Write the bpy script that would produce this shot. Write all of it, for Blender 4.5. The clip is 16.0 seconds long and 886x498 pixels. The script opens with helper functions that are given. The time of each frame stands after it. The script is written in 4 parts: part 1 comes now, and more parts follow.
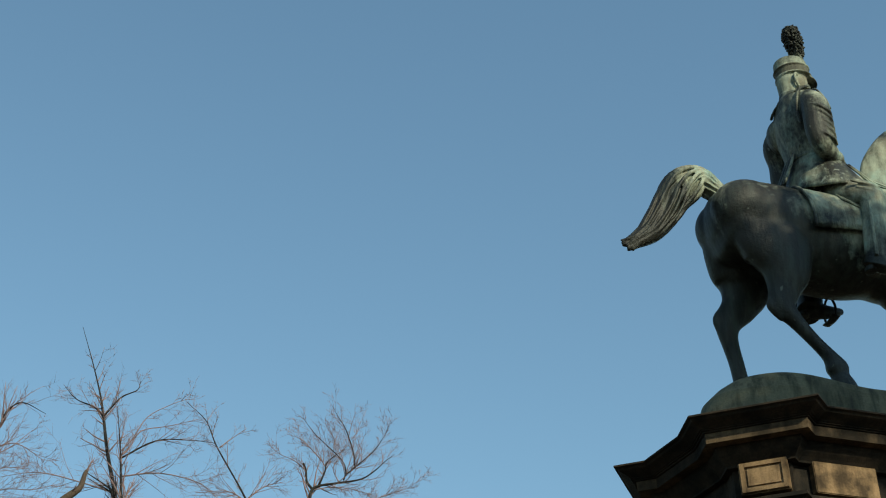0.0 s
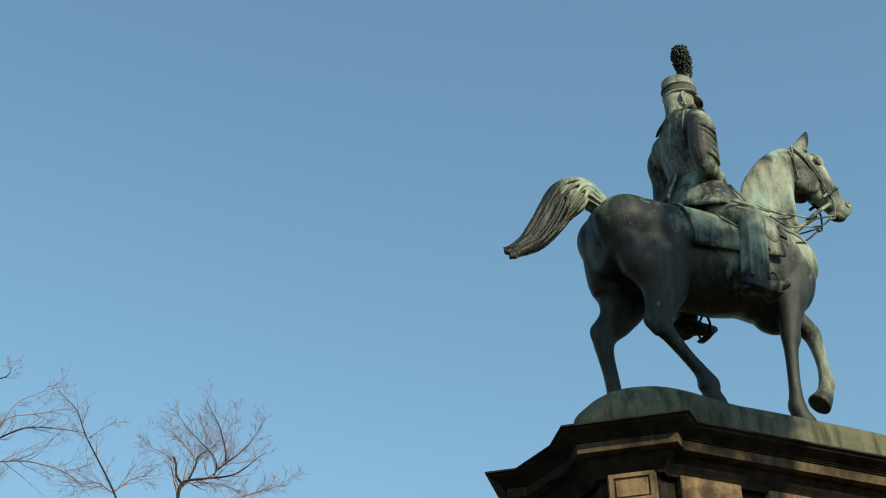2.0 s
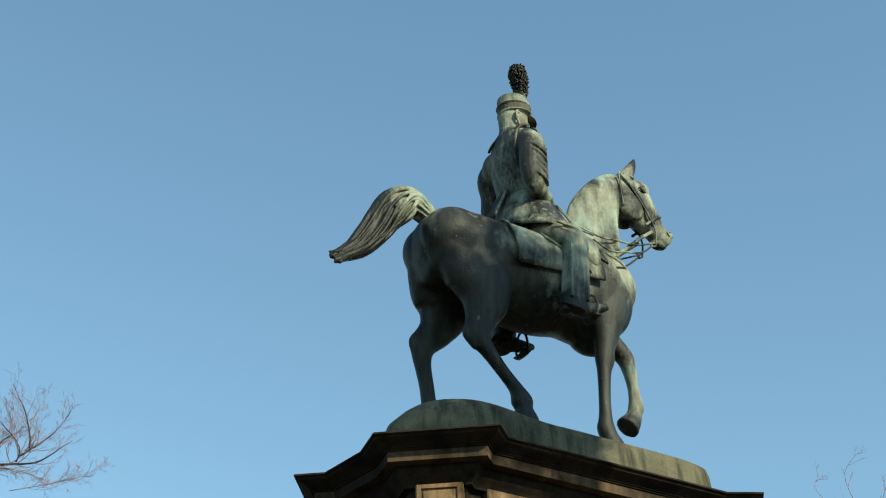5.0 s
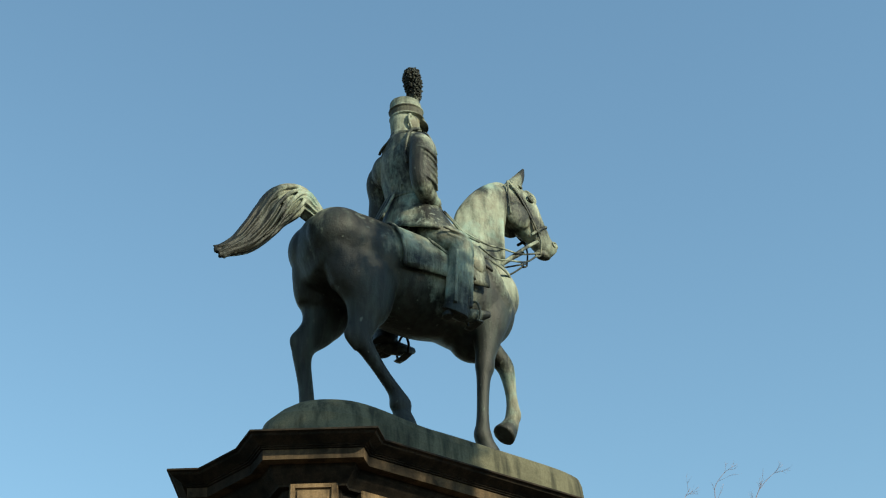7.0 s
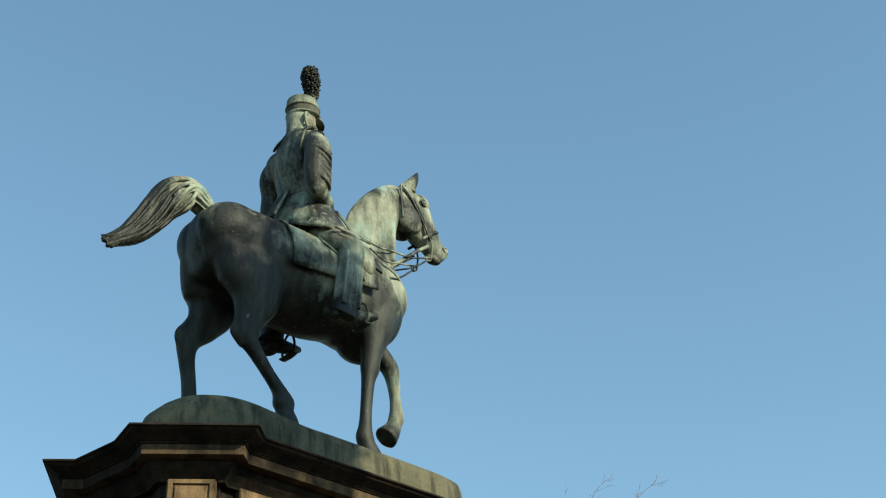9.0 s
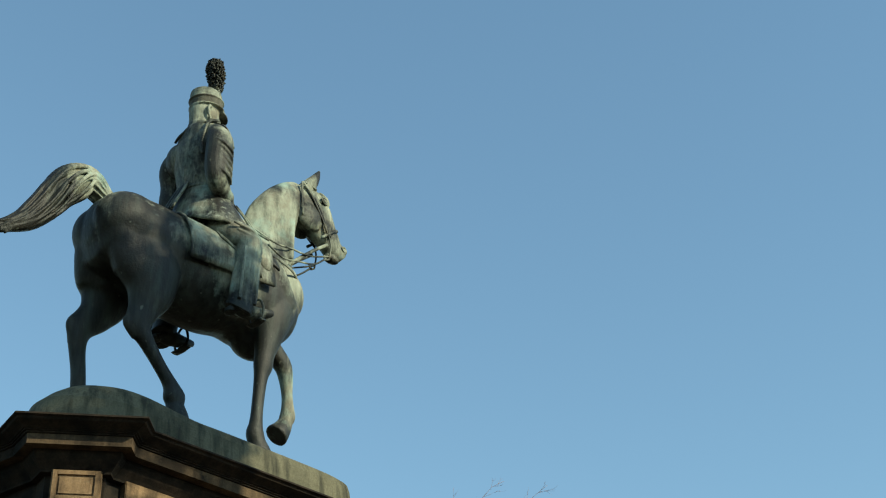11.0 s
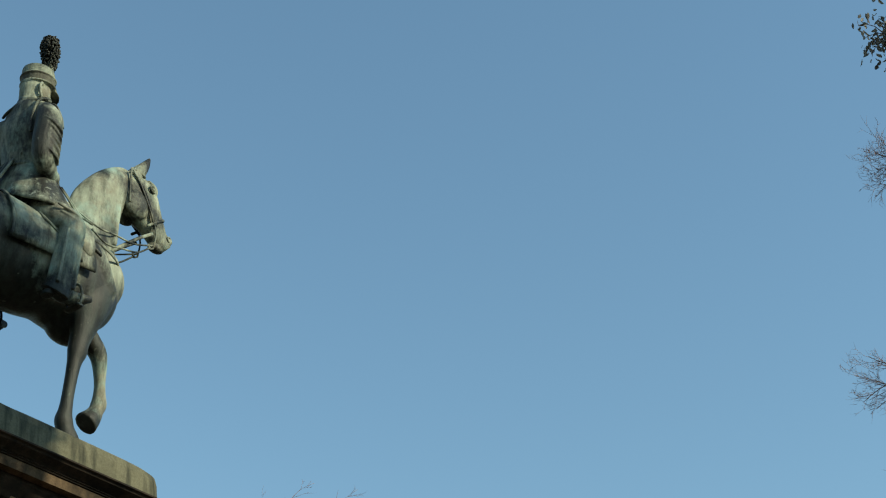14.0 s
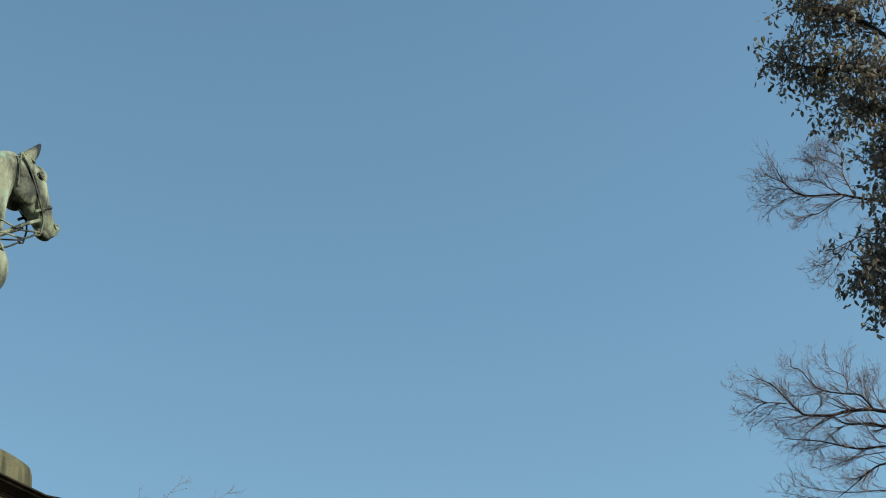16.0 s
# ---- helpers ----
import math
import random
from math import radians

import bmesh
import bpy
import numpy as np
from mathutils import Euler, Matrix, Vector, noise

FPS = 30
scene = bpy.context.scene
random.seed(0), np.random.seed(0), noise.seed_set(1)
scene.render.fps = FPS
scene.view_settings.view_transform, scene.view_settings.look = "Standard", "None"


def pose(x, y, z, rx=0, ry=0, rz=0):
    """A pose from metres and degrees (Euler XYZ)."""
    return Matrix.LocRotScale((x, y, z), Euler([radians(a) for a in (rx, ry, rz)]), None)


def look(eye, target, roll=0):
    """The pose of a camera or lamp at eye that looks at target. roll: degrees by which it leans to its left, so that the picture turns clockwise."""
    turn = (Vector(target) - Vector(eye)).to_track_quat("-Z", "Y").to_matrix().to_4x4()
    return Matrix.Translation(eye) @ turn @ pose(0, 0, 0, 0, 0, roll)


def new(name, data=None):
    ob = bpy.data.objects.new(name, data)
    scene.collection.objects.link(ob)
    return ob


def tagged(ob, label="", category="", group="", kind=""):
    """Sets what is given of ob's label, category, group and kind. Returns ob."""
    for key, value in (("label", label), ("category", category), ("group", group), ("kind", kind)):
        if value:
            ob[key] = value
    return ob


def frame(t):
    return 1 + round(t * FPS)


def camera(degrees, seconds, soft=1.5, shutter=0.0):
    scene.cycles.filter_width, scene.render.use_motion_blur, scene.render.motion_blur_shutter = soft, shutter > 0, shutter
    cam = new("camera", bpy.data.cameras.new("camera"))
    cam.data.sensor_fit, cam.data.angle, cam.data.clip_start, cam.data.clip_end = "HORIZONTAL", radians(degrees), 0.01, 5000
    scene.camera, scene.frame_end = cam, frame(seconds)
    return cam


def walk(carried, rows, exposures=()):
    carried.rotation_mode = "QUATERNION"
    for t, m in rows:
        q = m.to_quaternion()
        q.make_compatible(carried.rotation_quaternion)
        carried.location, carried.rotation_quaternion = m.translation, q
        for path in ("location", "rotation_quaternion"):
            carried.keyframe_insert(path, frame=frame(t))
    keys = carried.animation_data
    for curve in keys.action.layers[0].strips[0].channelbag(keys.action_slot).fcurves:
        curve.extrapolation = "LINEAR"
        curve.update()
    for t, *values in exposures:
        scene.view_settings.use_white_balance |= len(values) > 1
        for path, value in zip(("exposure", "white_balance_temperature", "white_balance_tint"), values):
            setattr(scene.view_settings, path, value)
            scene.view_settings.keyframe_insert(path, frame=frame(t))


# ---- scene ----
# A tripod pan in one spot: the camera turns to its right and looks up at the statue.
cam = camera(30.76, 16.0, soft=1.1)
EYE = Vector((0.0, 0.0, 1.6))
PAN = [  # seconds, degrees turned to the right, degrees up, degrees leaning to the right
    (0.0, 0.00, 34.33, 1.36), (0.5, 1.19, 34.33, 1.35), (1.0, 2.48, 34.32, 1.34), (1.5, 3.84, 34.30, 1.35),
    (2.0, 5.04, 34.30, 1.35), (2.5, 6.27, 34.30, 1.35), (3.0, 7.53, 34.29, 1.35), (3.5, 8.82, 34.30, 1.34),
    (4.0, 10.11, 34.33, 1.35), (6.5, 16.17, 34.33, 1.36), (7.0, 17.46, 34.34, 1.36), (7.5, 18.72, 34.35, 1.35),
    (8.0, 19.91, 34.34, 1.36), (8.5, 21.07, 34.35, 1.36), (9.0, 22.17, 34.34, 1.36), (11.5, 27.72, 34.32, 1.35),
    (12.0, 28.98, 34.32, 1.35), (12.5, 30.24, 34.30, 1.35), (13.0, 31.50, 34.31, 1.35), (13.5, 32.74, 34.31, 1.35),
    (14.0, 33.96, 34.31, 1.35), (14.5, 35.16, 34.32, 1.35), (15.0, 36.35, 34.32, 1.35), (15.5, 37.51, 34.31, 1.35),
    (16.0, 38.64, 34.31, 1.35),
]


def bearing(az, el, dist):
    """A point at a bearing (degrees to the right of the first view), an elevation and a level distance from the eye."""
    a = radians(az)
    return EYE + Vector((math.sin(a) * dist, math.cos(a) * dist, math.tan(radians(el)) * dist))


walk(cam, [(t, look(EYE, bearing(az, el, 10.0), -lean)) for t, az, el, lean in PAN],
     [(0.0, 0.12, 6180, -8), (0.5, 0.19, 6180, -8), (1.0, 0.18, 6180, -8), (2.0, 0.31, 6180, -8), (3.5, 0.42, 6180, -8), (9.0, 0.48, 6180, -8), (12.5, 0.31, 6180, -8), (16.0, 0.23, 6180, -8)])

# ---- daylight ----
SUN_AZ, SUN_EL = 145.0, 30.0  # degrees to the right of the first view, degrees up
world = bpy.data.worlds.new("sky")
scene.world = world
world.use_nodes = True
wn = world.node_tree
sky = wn.nodes.new("ShaderNodeTexSky")
sky.sky_type, sky.sun_disc = "NISHITA", False
sky.sun_elevation, sky.sun_rotation = radians(SUN_EL), radians(SUN_AZ)
sky.air_density, sky.dust_density, sky.ozone_density, sky.altitude = 1.3, 0.1, 1.3, 0
wn.links.new(sky.outputs[0], wn.nodes["Background"].inputs[0])
wn.nodes["Background"].inputs[1].default_value = 0.14
sun = new("sun", bpy.data.lights.new("sun", "SUN"))
sun.data.energy, sun.data.angle, sun.data.color = 5.0, radians(0.53), (1.0, 0.84, 0.62)
sun.matrix_world = look(bearing(SUN_AZ, SUN_EL, 60), EYE)



# ---- materials ----
def material(name, rough=0.6, metal=0.0):
    m = bpy.data.materials.new(name)
    m.use_nodes = True
    b = m.node_tree.nodes["Principled BSDF"]
    b.inputs["Roughness"].default_value, b.inputs["Metallic"].default_value = rough, metal
    return m, m.node_tree, b


def node(nt, kind, **values):
    n = nt.nodes.new(kind)
    for key, value in values.items():
        n.inputs[key.replace("_", " ")].default_value = value
    return n


def coords(nt, scale=(1, 1, 1)):
    tc = nt.nodes.new("ShaderNodeTexCoord")
    mp = nt.nodes.new("ShaderNodeMapping")
    mp.inputs["Scale"].default_value = scale
    nt.links.new(tc.outputs["Object"], mp.inputs["Vector"])
    return mp.outputs[0]


def grain(nt, vec, scale, detail=6.0, rough=0.6):
    n = node(nt, "ShaderNodeTexNoise", Scale=scale, Detail=detail, Roughness=rough)
    nt.links.new(vec, n.inputs["Vector"])
    return n.outputs["Fac"]


def ramp(nt, fac, stops):
    r = nt.nodes.new("ShaderNodeValToRGB")
    while len(r.color_ramp.elements) < len(stops):
        r.color_ramp.elements.new(0.5)
    for e, (at, c) in zip(r.color_ramp.elements, stops):
        e.position, e.color = at, (c, c, c, 1) if isinstance(c, float) else (*c, 1)
    nt.links.new(fac, r.inputs[0])
    return r.outputs[0]


def mix(nt, fac, a, b, mode="MIX"):
    m = nt.nodes.new("ShaderNodeMix")
    m.data_type, m.blend_type = "RGBA", mode
    for sock, v in ((m.inputs[0], fac), (m.inputs[6], a), (m.inputs[7], b)):
        if isinstance(v, (int, float)):
            sock.default_value = v
        elif isinstance(v, tuple):
            sock.default_value = (*v, 1)
        else:
            nt.links.new(v, sock)
    return m.outputs[2]


def relief(nt, b, height, strength=0.3, dist=0.01):
    n = node(nt, "ShaderNodeBump", Strength=strength, Distance=dist)
    nt.links.new(height, n.inputs["Height"])
    nt.links.new(n.outputs[0], b.inputs["Normal"])


K = 0.905                       # size of the monument against its drawing
VERDIGRIS_AND_LIGHT = [  # broad pale patches on the statue, verdigris and painted sunlight: centre, reach (metres from its foot) and strength
    (0.78, 0.0, 2.45, 0.50, 1.0), (1.04, 0.0, 3.04, 0.27, 1.0), (1.66, 0.0, 2.55, 0.16, 0.6), (1.02, -0.08, 1.75, 0.42, 1.0), (1.22, 0.18, 0.85, 0.36, 1.0), (-1.18, -0.1, 1.99, 0.30, 1.0),
    (-0.02, 0.0, 3.45, 0.34, 1.0), (-0.05, 0.0, 2.80, 0.50, 0.38), (1.45, 0.0, 2.95, 0.27, 1.0), (1.62, 0.0, 2.62, 0.22, 0.8), (1.36, -0.16, 2.47, 0.20, 1.0), (0.20, -0.50, 1.38, 0.32, 0.85), (1.46, 0.0, 3.36, 0.20, 0.95), (1.78, -0.1, 2.88, 0.16, 0.75), (0.06, -0.44, 2.86, 0.22, 0.9), (0.04, -0.24, 2.42, 0.28, 0.8), (-0.22, -0.43, 1.74, 0.27, 1.0), (-0.20, -0.2, 2.12, 0.2, 0.7),
    (0.50, -0.25, 2.10, 0.30, 0.9), (0.20, -0.45, 1.75, 0.34, 0.85), (-0.55, -0.1, 2.05, 0.22, 0.45),
]


def bronze():
    """Weathered bronze: near-black green skin, broad pale patches of verdigris and painted sunlight, and vertical rain
    streaks.
    """
    m, nt, b = material("weathered_bronze", 0.5, 0.2)
    v, streak, drip = coords(nt), coords(nt, (9, 9, 0.7)), coords(nt, (1, 1, 0.3))
    warp = nt.nodes.new("ShaderNodeVectorMath")
    warp.operation = "ADD"
    wob = node(nt, "ShaderNodeTexNoise", Scale=2.6, Detail=5.0)
    shift = nt.nodes.new("ShaderNodeVectorMath")
    shift.operation = "MULTIPLY_ADD"
    shift.inputs[1].default_value, shift.inputs[2].default_value = (0.5, 0.5, 0.5), (-0.25, -0.25, -0.25)
    nt.links.new(v, wob.inputs["Vector"])
    nt.links.new(wob.outputs["Color"], shift.inputs[0])
    nt.links.new(v, warp.inputs[0])
    nt.links.new(shift.outputs[0], warp.inputs[1])
    zone = None
    for x, y, z, r, full in VERDIGRIS_AND_LIGHT:
        dist = nt.nodes.new("ShaderNodeVectorMath")
        dist.operation = "DISTANCE"
        dist.inputs[1].default_value = (x, y, z)
        nt.links.new(warp.outputs[0], dist.inputs[0])
        fall = nt.nodes.new("ShaderNodeMapRange")
        fall.inputs["From Min"].default_value, fall.inputs["From Max"].default_value = r * 1.25, r * 0.55
        fall.inputs["To Max"].default_value = full
        nt.links.new(dist.outputs["Value"], fall.inputs["Value"])
        if zone is None:
            zone = fall.outputs[0]
        else:
            top = nt.nodes.new("ShaderNodeMath")
            top.operation = "MAXIMUM"
            nt.links.new(zone, top.inputs[0])
            nt.links.new(fall.outputs[0], top.inputs[1])
            zone = top.outputs[0]
    runs = ramp(nt, grain(nt, streak, 1.6, 5), [(0.42, 0.0), (0.68, 1.0)])
    blotch = ramp(nt, grain(nt, drip, 8, 7, 0.68), [(0.36, 0.0), (0.66, 1.0)])
    fine = ramp(nt, grain(nt, v, 34, 8, 0.7), [(0.3, 0.0), (0.75, 1.0)])
    dark = mix(nt, blotch, (0.004, 0.0043, 0.0038), (0.019, 0.0175, 0.0135))
    dark = mix(nt, ramp(nt, runs, [(0.0, 0.0), (1.0, 0.55)]), dark, (0.048, 0.058, 0.048))
    brown = ramp(nt, grain(nt, v, 2.1, 3), [(0.50, 0.0), (0.68, 0.6)])
    dark = mix(nt, brown, dark, (0.022, 0.0175, 0.013))
    green = mix(nt, blotch, (0.142, 0.154, 0.118), (0.335, 0.355, 0.280))
    green = mix(nt, ramp(nt, runs, [(0.0, 0.0), (1.0, 0.30)]), green, (0.072, 0.066, 0.052))
    mint = ramp(nt, grain(nt, v, 2.9, 3), [(0.52, 0.0), (0.66, 0.5)])
    green = mix(nt, mint, green, (0.22, 0.35, 0.315))
    tan = ramp(nt, grain(nt, v, 3.7, 4, 0.6), [(0.50, 0.0), (0.64, 0.62)])
    green = mix(nt, tan, green, (0.155, 0.128, 0.092))
    mask = mix(nt, 0.38, zone, blotch)
    mask = mix(nt, 0.16, mask, fine)
    mask = ramp(nt, mask, [(0.36, 0.0), (0.74, 1.0)])
    col = mix(nt, mask, dark, green)
    spots = ramp(nt, grain(nt, v, 15, 2, 0.4), [(0.72, 0.0), (0.76, 0.4)])
    col = mix(nt, spots, col, (0.20, 0.21, 0.17))
    # the cap's dark cloth band
    sep = nt.nodes.new("ShaderNodeSeparateXYZ")
    nt.links.new(v, sep.inputs[0])
    height = nt.nodes.new("ShaderNodeMapRange")
    height.inputs["From Min"].default_value, height.inputs["From Max"].default_value = 3.74 * K, 3.90 * K
    nt.links.new(sep.outputs["Z"], height.inputs["Value"])
    ring = ramp(nt, height.outputs[0], [(0.05, 0.0), (0.12, 0.85), (0.62, 0.85), (0.72, 0.0)])
    col = mix(nt, ring, col, mix(nt, blotch, (0.030, 0.026, 0.019), (0.085, 0.076, 0.056)))
    # bird lime on the croup and the shoulders
    for x, y, z, r in ((-0.62, -0.25, 2.18, 0.46), (-0.15, -0.35, 2.25, 0.34), (-0.02, 0.0, 4.0, 0.16)):
        dist = nt.nodes.new("ShaderNodeVectorMath")
        dist.operation = "DISTANCE"
        dist.inputs[1].default_value = (x * K, y * K, z * K)
        nt.links.new(v, dist.inputs[0])
        near = ramp(nt, dist.outputs["Value"], [(r * 0.4, 1.0), (r, 0.0)])
        fleck = ramp(nt, grain(nt, v, 19, 3, 0.55), [(0.57, 0.0), (0.65, 0.55)])
        col = mix(nt, mix(nt, 1.0, near, fleck, "MULTIPLY"), col, (0.30, 0.32, 0.27))
    nt.links.new(col, b.inputs["Base Color"])
    nt.links.new(ramp(nt, mask, [(0.0, 0.52), (1.0, 0.78)]), b.inputs["Roughness"])
    b.inputs["Metallic"].default_value = 0.0
    b.inputs["Specular IOR Level"].default_value = 0.27
    relief(nt, b, mix(nt, 0.4, fine, mix(nt, 0.25, blotch, runs)), 0.36, 0.015)
    return m


def stone(name, low, high, stain, scale=1.0, patch=0.85, drip=(7, 7, 0.5), wash=0.7):
    m, nt, b = material(name, 0.85)
    b.inputs["Specular IOR Level"].default_value = 0.2
    v, streak = coords(nt), coords(nt, drip)
    fine = ramp(nt, grain(nt, v, 60 * scale, 8, 0.7), [(0.25, 0.0), (0.8, 1.0)])
    # broad stain patches; on the pedestal they also put dappled shade into the colour
    broad = ramp(nt, grain(nt, v, 3.4 * scale, 4), [(0.44, 0.0), (0.60, 1.0)])
    runs = ramp(nt, grain(nt, streak, 1.4, 5), [(0.45, 0.0), (0.68, 1.0)])
    col = mix(nt, fine, low, high)
    col = mix(nt, ramp(nt, broad, [(0.0, 0.0), (1.0, patch)]), col, stain)
    col = mix(nt, ramp(nt, runs, [(0.0, 0.0), (1.0, wash)]), col, stain)
    nt.links.new(col, b.inputs["Base Color"])
    relief(nt, b, fine, 0.4, 0.006)
    return m


def bark(name, low, high):
    m, nt, b = material(name, 0.9)
    v = coords(nt, (6, 6, 1.2))
    g = ramp(nt, grain(nt, v, 5, 8, 0.7), [(0.3, 0.0), (0.7, 1.0)])
    nt.links.new(mix(nt, g, low, high), b.inputs["Base Color"])
    relief(nt, b, g, 0.6, 0.02)
    return m


def foliage(name, low, mid, high):
    """Leathery leaves, each of its own tone, that let some light through."""
    m, nt, b = material(name, 0.55)
    geo = nt.nodes.new("ShaderNodeNewGeometry")
    col = ramp(nt, geo.outputs["Random Per Island"], [(0.0, low), (0.6, mid), (1.0, high)])
    nt.links.new(col, b.inputs["Base Color"])
    thin = nt.nodes.new("ShaderNodeBsdfTranslucent")
    nt.links.new(col, thin.inputs["Color"])
    both = nt.nodes.new("ShaderNodeMixShader")
    both.inputs[0].default_value = 0.55
    nt.links.new(b.outputs[0], both.inputs[1])
    nt.links.new(thin.outputs[0], both.inputs[2])
    nt.links.new(both.outputs[0], nt.nodes["Material Output"].inputs["Surface"])
    return m


BRONZE = bronze()
STONE = stone("weathered_sandstone", (0.165, 0.102, 0.052), (0.33, 0.215, 0.120), (0.022, 0.014, 0.008))
STONE_BROWN = stone("brown_sandstone", (0.060, 0.039, 0.022), (0.150, 0.100, 0.058), (0.016, 0.011, 0.007))
# sooty cornice stone; its dark colour also paints shade in the recesses below
STONE_DARK = stone("soot_and_shade_stone", (0.014, 0.010, 0.007), (0.048, 0.032, 0.020), (0.005, 0.004, 0.003))
PLINTH = stone("mossy_granite", (0.082, 0.076, 0.048), (0.170, 0.155, 0.102), (0.022, 0.022, 0.015), 1.0, 0.3, (9, 9, 0.4), 0.85)
GROUND = stone("park_gravel", (0.05, 0.044, 0.034), (0.10, 0.088, 0.07), (0.035, 0.032, 0.024), 0.3)
BARK = bark("winter_bark", (0.008, 0.0065, 0.0065), (0.022, 0.018, 0.0175))
TWIG = bark("winter_twigs", (0.175, 0.110, 0.106), (0.31, 0.205, 0.195))
BARK_RED = bark("reddish_bark", (0.020, 0.013, 0.012), (0.055, 0.036, 0.032))
BARK_PALE = bark("pale_bark", (0.040, 0.026, 0.018), (0.095, 0.064, 0.045))
WOODS = stone("backdrop_woods", (0.03, 0.024, 0.018), (0.075, 0.06, 0.045), (0.02, 0.02, 0.012), 0.1)
LEAF = foliage("evergreen_leaves", (0.105, 0.086, 0.066), (0.180, 0.148, 0.112), (0.26, 0.215, 0.165))


# ---- mesh helpers ----
class Shape:
    """Collects vertices and faces."""

    def __init__(self):
        self.v, self.f = [], []

    def add(self, verts, faces):
        n = len(self.v)
        self.v += [tuple(p) for p in verts]
        self.f += [tuple(n + i for i in q) for q in faces]

    def mesh(self, name, mat, smooth=True):
        me = bpy.data.meshes.new(name)
        me.from_pydata(self.v, [], self.f)
        me.materials.append(mat)
        if smooth:
            me.polygons.foreach_set("use_smooth", [True] * len(me.polygons))
        me.update()
        return me


def tube(shape, path, radii, sides=8, side_axis=None):
    """A closed tube along a path. A radius is a number or (across, along the second axis); side_axis fixes the 'across' direction."""
    pts = [Vector(p) for p in path]
    n, up = len(pts), None
    verts, faces = [], []
    for i, p in enumerate(pts):
        d = (pts[min(i + 1, n - 1)] - pts[max(i - 1, 0)]).normalized()
        if side_axis is not None:
            a = Vector(side_axis)
            a = (a - d * a.dot(d)).normalized()
        else:
            if up is None:
                up = Vector((0, 0, 1)) if abs(d.z) < 0.9 else Vector((1, 0, 0))
            a = (up - d * up.dot(d)).normalized()
            up = a
        b = d.cross(a)
        r = radii[i] if isinstance(radii[i], tuple) else (radii[i], radii[i])
        for k in range(sides):
            t = 2 * math.pi * k / sides
            verts.append(p + a * (r[0] * math.cos(t)) + b * (r[1] * math.sin(t)))
    for i in range(n - 1):
        for k in range(sides):
            k2 = (k + 1) % sides
            faces.append((i * sides + k, i * sides + k2, (i + 1) * sides + k2, (i + 1) * sides + k))
    faces.append(tuple(range(sides - 1, -1, -1)))
    faces.append(tuple((n - 1) * sides + k for k in range(sides)))
    shape.add(verts, faces)


def spline(points, steps=6):
    """Catmull-Rom through tuples of any length."""
    p = [np.array(q, float) for q in points]
    p = [2 * p[0] - p[1]] + p + [2 * p[-1] - p[-2]]
    out = []
    for i in range(1, len(p) - 2):
        for s in range(steps):
            t = s / steps
            out.append(0.5 * (2 * p[i] + (p[i + 1] - p[i - 1]) * t + (2 * p[i - 1] - 5 * p[i] + 4 * p[i + 1] - p[i + 2]) * t * t
                              + (3 * p[i] - p[i - 1] - 3 * p[i + 1] + p[i + 2]) * t ** 3))
    out.append(p[-2])
    return out


def limb(shape, rows, sides=16, steps=6, axis=(0, 1, 0)):
    """A rounded limb from rows (x, y, z, half width across the horse, half thickness)."""
    s = spline(rows, steps)
    tube(shape, [q[:3] for q in s], [(max(q[3], 0.01), max(q[4], 0.01)) for q in s], sides, axis)


def blob(shape, c, r, turn=(0, 0, 0), rings=18, sides=28):
    m = pose(*c, *turn)
    verts, faces = [m @ Vector((0, 0, r[2]))], []
    for i in range(1, rings):
        a = math.pi * i / rings
        for k in range(sides):
            t = 2 * math.pi * k / sides
            verts.append(m @ Vector((r[0] * math.sin(a) * math.cos(t), r[1] * math.sin(a) * math.sin(t), r[2] * math.cos(a))))
    verts.append(m @ Vector((0, 0, -r[2])))
    for k in range(sides):
        k2 = (k + 1) % sides
        faces.append((0, 1 + k, 1 + k2))
        for i in range(rings - 2):
            q = 1 + i * sides
            faces.append((q + k, q + sides + k, q + sides + k2, q + k2))
        q = 1 + (rings - 2) * sides
        faces.append((q + k, len(verts) - 1, q + k2))
    shape.add(verts, faces)


def part(name, me, parent, label=""):
    ob = new(name, me)
    ob.parent = parent
    return tagged(ob, label)


# ---- the pedestal ----
CENTRE = Vector((3.303, 11.539, 0.0))
HEADING = 18.5                  # the horse's heading, degrees
TOP = 1.6 + 6.2 * K             # height of the cornice's top
HALF = [(-1.70, -1.20), (-0.705, -1.525), (-0.59, -1.32), (1.57, -0.625), (1.885, -0.675), (2.24, 0.335), (1.985, 0.42), (1.75, 0.85)]
PLAN = [Vector((x, y)) * K for x, y in HALF] + [Vector((-x, -y)) * K for x, y in HALF]


def inset(poly, d):
    """The outline moved inwards by d, with mitred corners."""
    out = []
    for i, p in enumerate(poly):
        a, b = (p - poly[i - 1]).normalized(), (poly[(i + 1) % len(poly)] - p).normalized()
        na, nb = Vector((-a.y, a.x)), Vector((-b.y, b.x))
        m = (na + nb) / max(0.35, 1 + na.dot(nb))
        out.append(p + m * d)
    return out


def courses(levels, poly=None):
    """A solid ring of mouldings from (height, inset) rows, top first, in metres; closed above and below."""
    poly = poly or PLAN
    bm = bmesh.new()
    rings = [[bm.verts.new((*q, z)) for q in inset(poly, d)] for z, d in levels]
    n = len(poly)
    for r, s in zip(rings, rings[1:]):
        for i in range(n):
            bm.faces.new((r[i], s[i], s[(i + 1) % n], r[(i + 1) % n]))
    bm.faces.new(rings[0])
    bm.faces.new(rings[-1][::-1])
    bmesh.ops.recalc_face_normals(bm, faces=bm.faces)
    return bm


